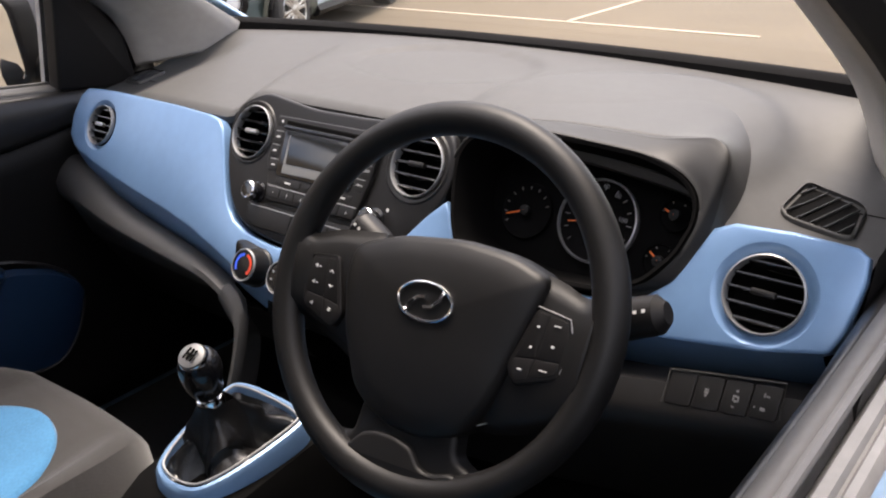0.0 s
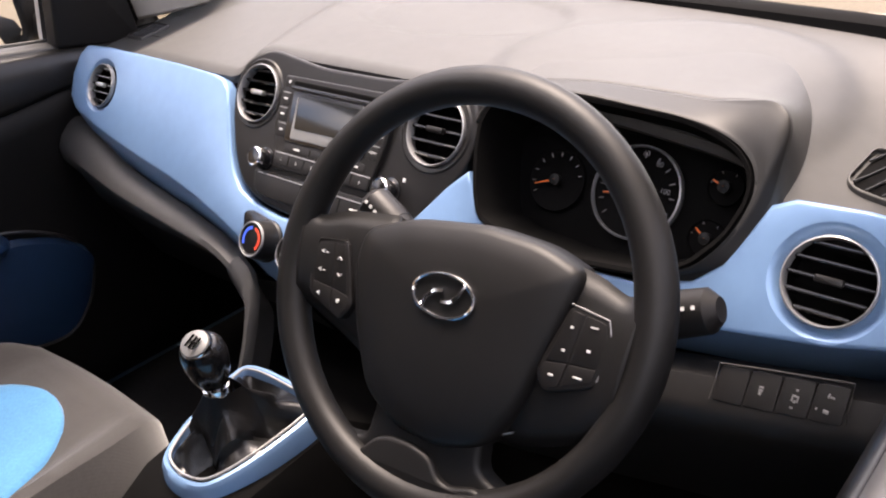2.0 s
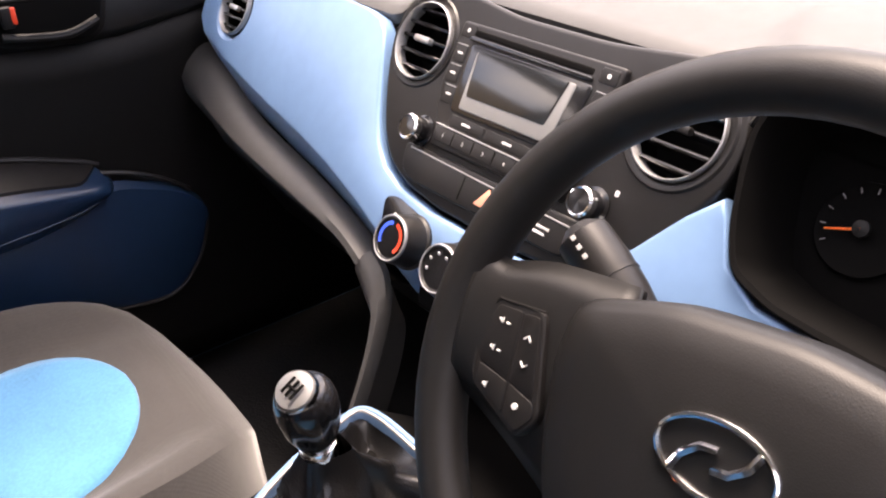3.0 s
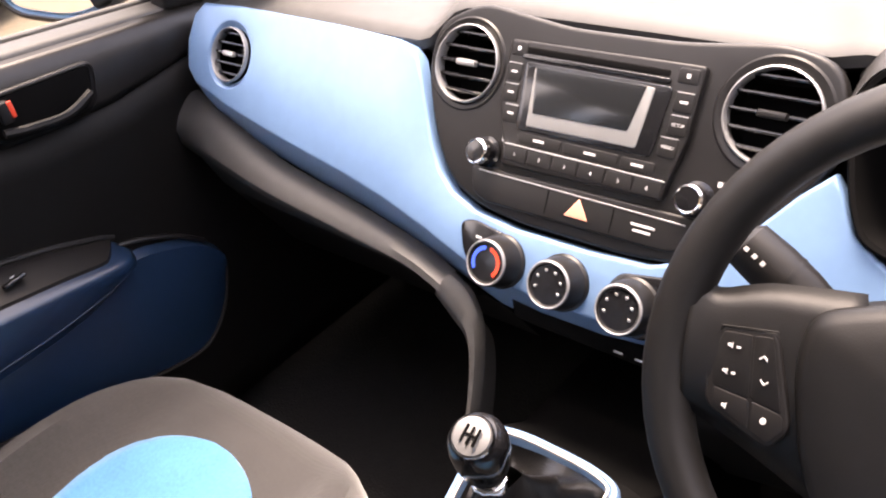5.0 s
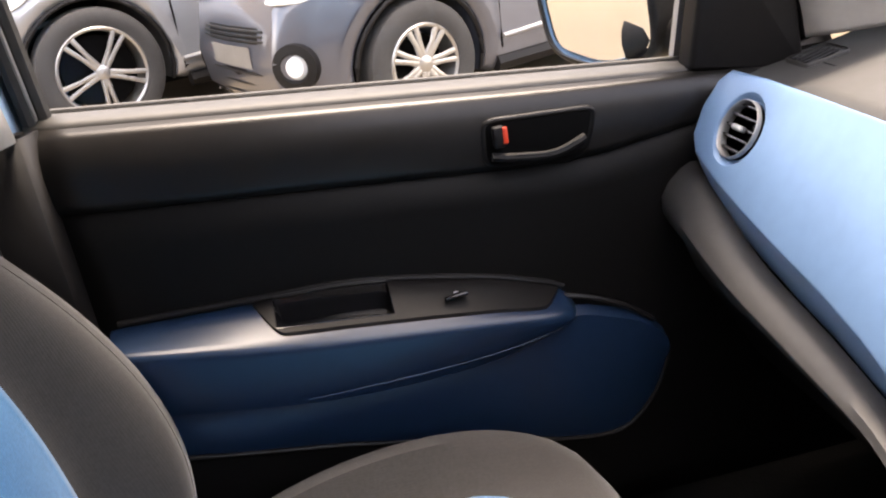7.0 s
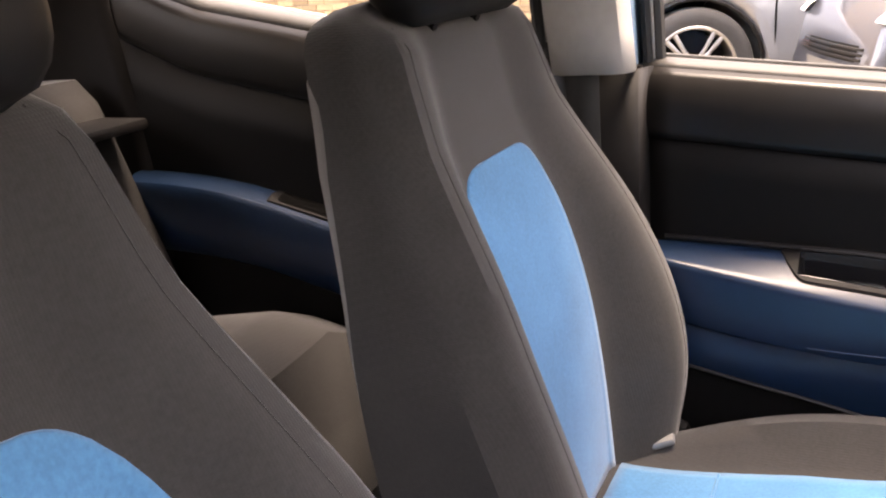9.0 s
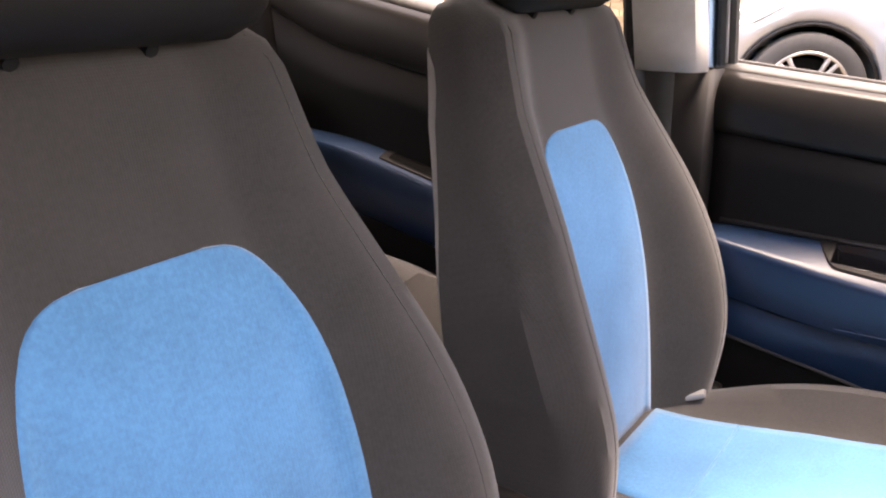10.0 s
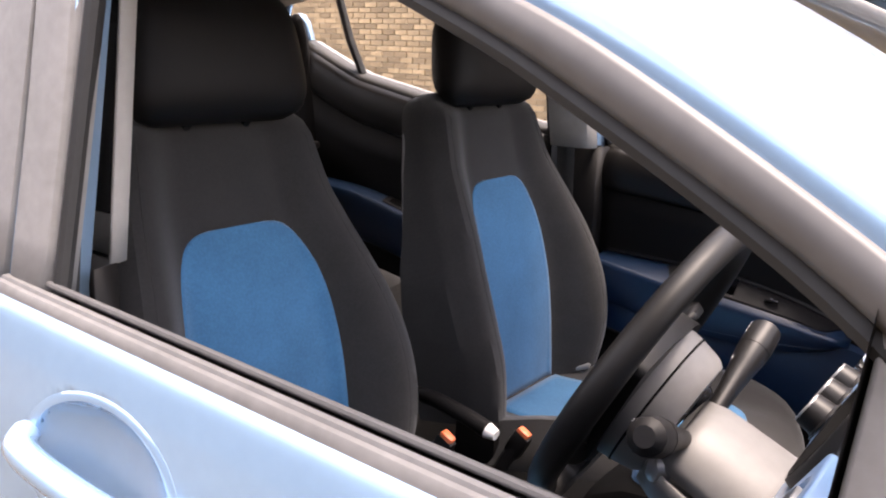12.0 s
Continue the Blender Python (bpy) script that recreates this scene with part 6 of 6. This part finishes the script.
SEAT_P = make_seat("grey cloth passenger seat with bright blue centre panels", 0.86)
SEAT_D = make_seat("grey cloth driver's seat with bright blue centre panels")
SEAT_D.matrix_basis = pose(0.365, 0.0, 0.0)
SEAT_P.matrix_basis = pose(-0.343, 0.0, 0.0)


def build_rear():
    b = thing("rear_bench", "grey cloth rear bench seat", "rear seat", (0, -1.15, 0.3))
    rows = []
    for q in np.linspace(0, 1, 14):
        y = -1.34 + 0.45 * q
        z = lerp([0, 0.2, 0.7, 0.92, 1], [0.60, 0.61, 0.65, 0.63, 0.50], q)
        rows.append([Vector((x, y, z + 0.012 * math.cos(x * 9) - 0.06 * smooth(0.50, 0.60, abs(x)))) for x in np.linspace(-0.60, 0.60, 25)] + [Vector((0.58, y, 0.32)), Vector((-0.58, y, 0.32))])
    part("cushion", grid(rows, closed=True, cap=True), M_SEATGREY, b)
    rows = []
    for q in np.linspace(0, 1, 12):
        z = 0.54 + 0.48 * q
        y = -1.30 - 0.17 * q
        rows.append([Vector((x, y + 0.012 * math.cos(x * 9) - 0.03 * smooth(0.9, 1, q), z)) for x in np.linspace(-0.6, 0.6, 21)] + [Vector((0.6, y - 0.10, z)), Vector((-0.6, y - 0.10, z))])
    part("backrest", grid(rows, closed=True, cap=True), M_SEATGREY, b)
    # belts
    for s in (-1, 1):
        zt = 1.26
        bl = thing("seat_belt", "black seat belt webbing on the pillar", "seat belt", (s * 0.60, -0.5, 0.4), "seat belts")
        pts = [(s * 0.578, -0.515, zt), (s * 0.598, -0.52, 1.0), (s * 0.612, -0.52, 0.7), (s * 0.61, -0.50, 0.36)]
        rows = [[Vector(p) + Vector((0, -0.023, 0)), Vector(p) + Vector((0, 0.023, 0))] for p in curve_pts(pts, 6)]
        thick(part("webbing", grid(rows), M_BELT, bl), 0.0015, 0)
        part("anchor", block((s * 0.572, -0.515, zt + 0.02), (0.02, 0.06, 0.07), None, 0.008), M_BLACK, bl)
    t = thing("paper_tag", "small white card tag on the driver's seat side", "tag", (0.115, -0.43, 0.6))
    part("card", block((0.116, -0.437, 0.645), (0.002, 0.026, 0.062), pose(0, 0, 0, 12, 0, 0), 0.0006), M_CARD, t)
    h = thing("seat_buckle_tongue", "pale metal belt tongue by the passenger seat", "belt tongue", (-0.51, -0.40, 0.5))
    part("tongue", block((-0.512, -0.398, 0.516), (0.030, 0.045, 0.012), pose(0, 0, 0, 20, 0, 15), 0.005), M_SILVER, h)


build_rear()


# ---- parked cars and the brick building ----
def alloy_wheel(parent, c, side, R, rim, spokes, name="wheel"):
    """Tyre and spoked rim about the axle along side."""
    ax = Vector(side)
    w = part(name, lathe([(rim, -0.09), (R - 0.03, -0.095), (R - 0.006, -0.08), (R, -0.05), (R, 0.05), (R - 0.006, 0.08), (R - 0.03, 0.092), (rim + 0.012, 0.090), (rim, 0.082)], c, ax, 40), M_TYRE, parent, "black tyre on a silver alloy rim")
    part("rim", lathe([(rim + 0.004, 0.084), (rim - 0.004, 0.092), (rim - 0.018, 0.086), (rim - 0.022, 0.05), (rim - 0.03, -0.06)], c, ax, 40), M_ALLOY, w)
    part("brake_disc", lathe([(rim - 0.05, -0.01), (0.0005, -0.005)], c, ax, 24), M_DARK, w)
    u = ax.orthogonal().normalized()
    v = ax.cross(u)
    for i in range(spokes):
        a = 2 * math.pi * i / spokes + 0.2
        for off in (-0.10, 0.10):
            e0 = u * math.cos(a + off * 2.2) + v * math.sin(a + off * 2.2)
            e1 = u * math.cos(a + off * 1.25) + v * math.sin(a + off * 1.25)
            part("spoke", tube([Vector(c) + e0 * 0.04 + ax * 0.074, Vector(c) + e1 * (rim * 0.55) + ax * 0.082, Vector(c) + e1 * (rim - 0.012) + ax * 0.078], [0.020, 0.014, 0.017], 8, squash=0.7, up=tuple(ax)), M_ALLOY, w)
    part("hub_cap", lathe([(0.05, 0.06), (0.046, 0.085), (0.03, 0.092), (0.0005, 0.093)], c, ax, 20), M_ALLOY, w)
    return w


def parked_car(label, paint, m, L=3.6, H=1.48, W=0.80, R=0.29, rim=0.205, spokes=8, clear=0.18, hood=0.88):
    """A hatchback built along its length l from nose (0) to tail (L); left flank towards +w. m places it."""
    c = thing("parked_car", label, "car", (0, 0, 0), "parked cars")
    xf, xr = 0.72, 0.72 + L * 0.655
    zc = R + 0.0
    Ra = R + 0.055

    def arch(x0):
        return [(x0 + Ra * math.cos(a), zc + Ra * math.sin(a)) for a in np.linspace(math.pi * 1.10, -math.pi * 0.10, 17)]

    low = [(0.10, clear), (0.02, clear + 0.10), (0.0, clear + 0.28), (0.06, hood - 0.26), (0.20, hood - 0.11), (0.55, hood - 0.02), (0.95, hood + 0.05), (1.4, hood + 0.09), (2.4, hood + 0.14), (L - 0.25, hood + 0.18), (L - 0.06, hood + 0.05), (L, 0.55), (L - 0.03, clear + 0.08), (L - 0.12, clear)]
    bottom = list(reversed([(0.14, clear)] + arch(xf)[0:] + [(xf + Ra + 0.06, clear - 0.01), (xr - Ra - 0.06, clear - 0.01)] + arch(xr)))
    poly = low + bottom

    def mp(sign):
        def f(l, z, d):
            plan = 1 - 0.30 * smooth(0.55, 0.0, l) ** 1.6 - 0.2 * smooth(L - 0.5, L, l) ** 1.6
            tum = 1 - 0.05 * smooth(0.55, hood + 0.2, z) - 0.03 * smooth(0.4, 0.15, z)
            return m @ Vector((l, sign * d * plan * tum, z))
        return f

    for sg in (1, -1):
        part("body_side", plate(poly, mp(sg), 0.0, W, 0.09, steps=5), paint, c, "glossy metallic body side")
    part("wheel_well", plate([(0.25, 0.2), (L - 0.25, 0.2), (L - 0.25, hood - 0.1), (0.3, hood - 0.2)], lambda l, z, d: m @ Vector((l, d, z)), -W + 0.22, W - 0.22, 0.02), M_DARK, c)
    # greenhouse
    gh = rounded([(1.0, hood + 0.05), (1.75, H - 0.04), (2.1, H), (L - 0.6, H - 0.03), (L - 0.14, hood + 0.13)], 0.12, 4)
    for sg in (1, -1):
        part("glasshouse", plate(gh, lambda l, z, d, sg=sg: m @ Vector((l, sg * d * (1 - 0.22 * smooth(hood, H, z)), z)), 0.0, W - 0.06, 0.05), M_DARKGLASS, c, "dark reflecting side windows")
    part("roof", plate(rounded([(1.62, H - 0.09), (1.78, H - 0.02), (2.1, H + 0.015), (L - 0.6, H - 0.012), (L - 0.42, H - 0.09)], 0.06, 4), lambda l, z, d: m @ Vector((l, d, z)), -W * 0.80, W * 0.80, 0.04), paint, c)
    ext = (m.to_3x3() @ Vector((0, 1, 0))).normalized()
    for l in (xf, xr):
        for sg in (1, -1):
            alloy_wheel(c, m @ Vector((l, sg * (W - 0.10), R)), ext * sg, R, rim, spokes)
    f = mp(1)
    g = mp(-1)

    def on_side(l, z, o, sg=1):
        return (f if sg > 0 else g)(l, z, W + o)

    for sg in (1, -1):
        # headlamp sweeping round the corner
        ring = [(0.035, hood - 0.235), (0.15, hood - 0.245), (0.36, hood - 0.19), (0.56, hood - 0.075), (0.50, hood - 0.055), (0.26, hood - 0.115), (0.08, hood - 0.19)]
        part("headlamp", plate(rounded(ring, 0.03, 4), lambda l, z, d, sg=sg: on_side(l, z, d, sg), -0.12, 0.010, 0.012), M_LENS, c, "clear headlamp")
        # fog lamp pocket in the bumper corner
        cfog = on_side(0.10, clear + 0.25, -0.02, sg)
        nf = (m.to_3x3() @ Vector((-0.75, sg * 0.66, 0))).normalized()
        fp = part("fog_lamp", lathe([(0.125, -0.05), (0.118, 0.03), (0.075, 0.036), (0.064, 0.012)], cfog, nf, 18), M_BLACK, c)
        part("fog_lens", lathe([(0.062, 0.010), (0.045, 0.028), (0.0005, 0.034)], cfog, nf, 20), M_LENS, fp)
        # door seams, sill strip, mirror, handle
        for l in (1.22, 2.16):
            part("door_seam", tube([on_side(l + 0.02, hood + 0.04, -0.012, sg), on_side(l, 0.6, 0.001, sg), on_side(l, 0.30, -0.004, sg)], 0.006, 6), M_DARK, c)
        part("sill_strip", tube([on_side(1.22, 0.36, 0.004, sg), on_side(1.7, 0.375, 0.006, sg), on_side(2.1, 0.39, 0.006, sg)], 0.014, 8), M_SILVER, c)
        part("sill_strip", tube([on_side(2.2, 0.392, 0.006, sg), on_side(2.55, 0.40, 0.006, sg)], 0.014, 8), M_SILVER, c)
        part("lower_sill", tube([on_side(xf + Ra + 0.08, 0.22, -0.02, sg), on_side(1.8, 0.22, -0.01, sg), on_side(xr - Ra - 0.08, 0.22, -0.02, sg)], 0.05, 8), M_BLACK, c)
        hp = on_side(1.38, hood + 0.16, 0.10, sg)
        part("wing_mirror", block(hp, (0.13, 0.20, 0.13), m.to_3x3().to_4x4(), 0.05, 3), paint, c)
        for x0 in (xf, xr):
            part("arch_lip", tube([on_side(l, z, -0.03, sg) for l, z in arch(x0)], 0.014, 6), M_BLACK, c)
    # grille, lower intake, plate
    fr = lambda w, z, o=0.0: m @ Vector((lerp([0, 0.3, 0.6], [0.0, 0.012, 0.05], abs(w)) + lerp([clear, clear + 0.28, hood - 0.26, hood - 0.1], [0.07, -0.004, 0.055, 0.2], z) - 0.012 - o, w, z))
    for nm, z0, z1, wd in (("grille", clear + 0.36, clear + 0.44, 0.42), ("lower_intake", clear + 0.06, clear + 0.22, 0.40)):
        part(nm, grid([[fr(w, z) for w in np.linspace(-wd, wd, 11)] for z in np.linspace(z0, z1, 4)]), M_BLACK, c)
        for k in range(3):
            z = lerp([0, 2], [z0 + 0.015, z1 - 0.015], k)
            part("grille_bar", tube([fr(w, z, 0.008) for w in np.linspace(-wd + 0.02, wd - 0.02, 9)], 0.007, 6), M_CONSOLE, c)
    part("number_plate", grid([[fr(w, z, 0.012) for w in (-0.26, 0, 0.26)] for z in (clear + 0.235, clear + 0.345)]), M_PLATE, c, "plain grey plate")
    return c


def car_pose(hub, heading, xf=0.72, W=0.80, sg=-1):
    """Place a parked car by its front left hub on the ground plan and the way its nose points (degrees from +x)."""
    a = radians(heading + 180)
    r = Matrix.Rotation(a, 4, "Z")
    off = r @ Vector((xf, sg * (W - 0.05), 0))
    return Matrix.Translation(Vector((hub[0], hub[1], 0)) - off) @ r


for y_, r_ in ((1.02, 0.28), (-1.365, 0.28)):
    for s_ in (-1, 1):
        alloy_wheel(SHELL, (s_ * 0.70, y_, r_), (s_, 0, 0), r_, 0.19, 8)

parked_car("slate grey parked hatchback with silver alloy wheels", M_GREYPAINT, car_pose((-4.08, 0.53), -67), R=0.322, rim=0.205, spokes=7, hood=0.97)
parked_car("silver parked sport utility car with large alloy wheels", M_SILVERPAINT, car_pose((-5.25, -1.25), -67, W=0.9), L=4.4, H=1.66, W=0.9, R=0.385, rim=0.272, spokes=5, clear=0.24, hood=1.02)
parked_car("dark parked hatchback further along the row", M_GREENPAINT, car_pose((-4.6, 4.3), -67))


def build_wall():
    w = thing("wall_1", "buff brick building wall behind the car park", "wall", (-8.3, -5, 0), kind="structure")
    X0, Y0, Y1, H = -8.3, -26.0, 14.0, 4.2
    part("mortar_core", block((X0 - 0.16, (Y0 + Y1) / 2, H / 2), (0.30, Y1 - Y0, H), b=0), M_MORTAR, w, smooth=False)
    part("coping", block((X0 - 0.16, (Y0 + Y1) / 2, H + 0.06), (0.42, Y1 - Y0, 0.12), b=0.02), M_MORTAR, w)
    rng = random.Random(4)
    proto = None
    verts, faces = [], []
    n = 0
    for r in range(int(H / 0.075)):
        z = 0.005 + r * 0.075 + 0.0325
        y = Y0 + (0.1125 if r % 2 else 0)
        while y < Y1 - 0.2:
            cy_, d = y + 0.1075, rng.uniform(-0.003, 0.005)
            if 1.15 < z < 2.1 and -8.6 < y < -3.6 and n < 290:
                if proto is None:
                    proto = part("brick", block((0, 0, 0), (0.03, 0.215, 0.065), b=0.004, seg=1), M_BRICK, w, smooth=False)
                    ob = proto
                else:
                    ob = proto.copy()
                    scene.collection.objects.link(ob)
                ob.location = (X0 + d, cy_, z)
                n += 1
            else:
                k = len(verts)
                for sx in (X0 - 0.012, X0 + 0.014 + d):
                    for yy, zz in ((y, z - 0.0325), (y + 0.215, z - 0.0325), (y + 0.215, z + 0.0325), (y, z + 0.0325)):
                        verts.append((sx, yy, zz))
                faces += [(k + 4, k + 5, k + 6, k + 7), (k, k + 1, k + 5, k + 4), (k + 1, k + 2, k + 6, k + 5), (k + 2, k + 3, k + 7, k + 6), (k + 3, k, k + 4, k + 7)]
            y += 0.225
    me = bpy.data.meshes.new("brick_courses")
    me.from_pydata(verts, [], faces)
    me.materials.append(M_BRICK)
    ob = new("brick_courses", me)
    ob.parent, ob.matrix_parent_inverse = w, Matrix.Translation(-Vector(w.location))
    tagged(ob, kind="stuff")


build_wall()


def build_blocker_wall():
    """Plain rendered wall, never in view, added to cut sky light from the driver's side."""
    w = thing("wall_2", "unseen plain wall added to block sky light on the driver's side", "wall", (7.0, -8, 0), kind="structure")
    part("wall_core", block((7.2, -8, 1.9), (0.30, 40, 3.8), b=0.02), M_RENDER, w, smooth=False)
    part("coping", block((7.2, -8, 3.86), (0.42, 40, 0.12), b=0.02), M_MORTAR, w)


build_blocker_wall()
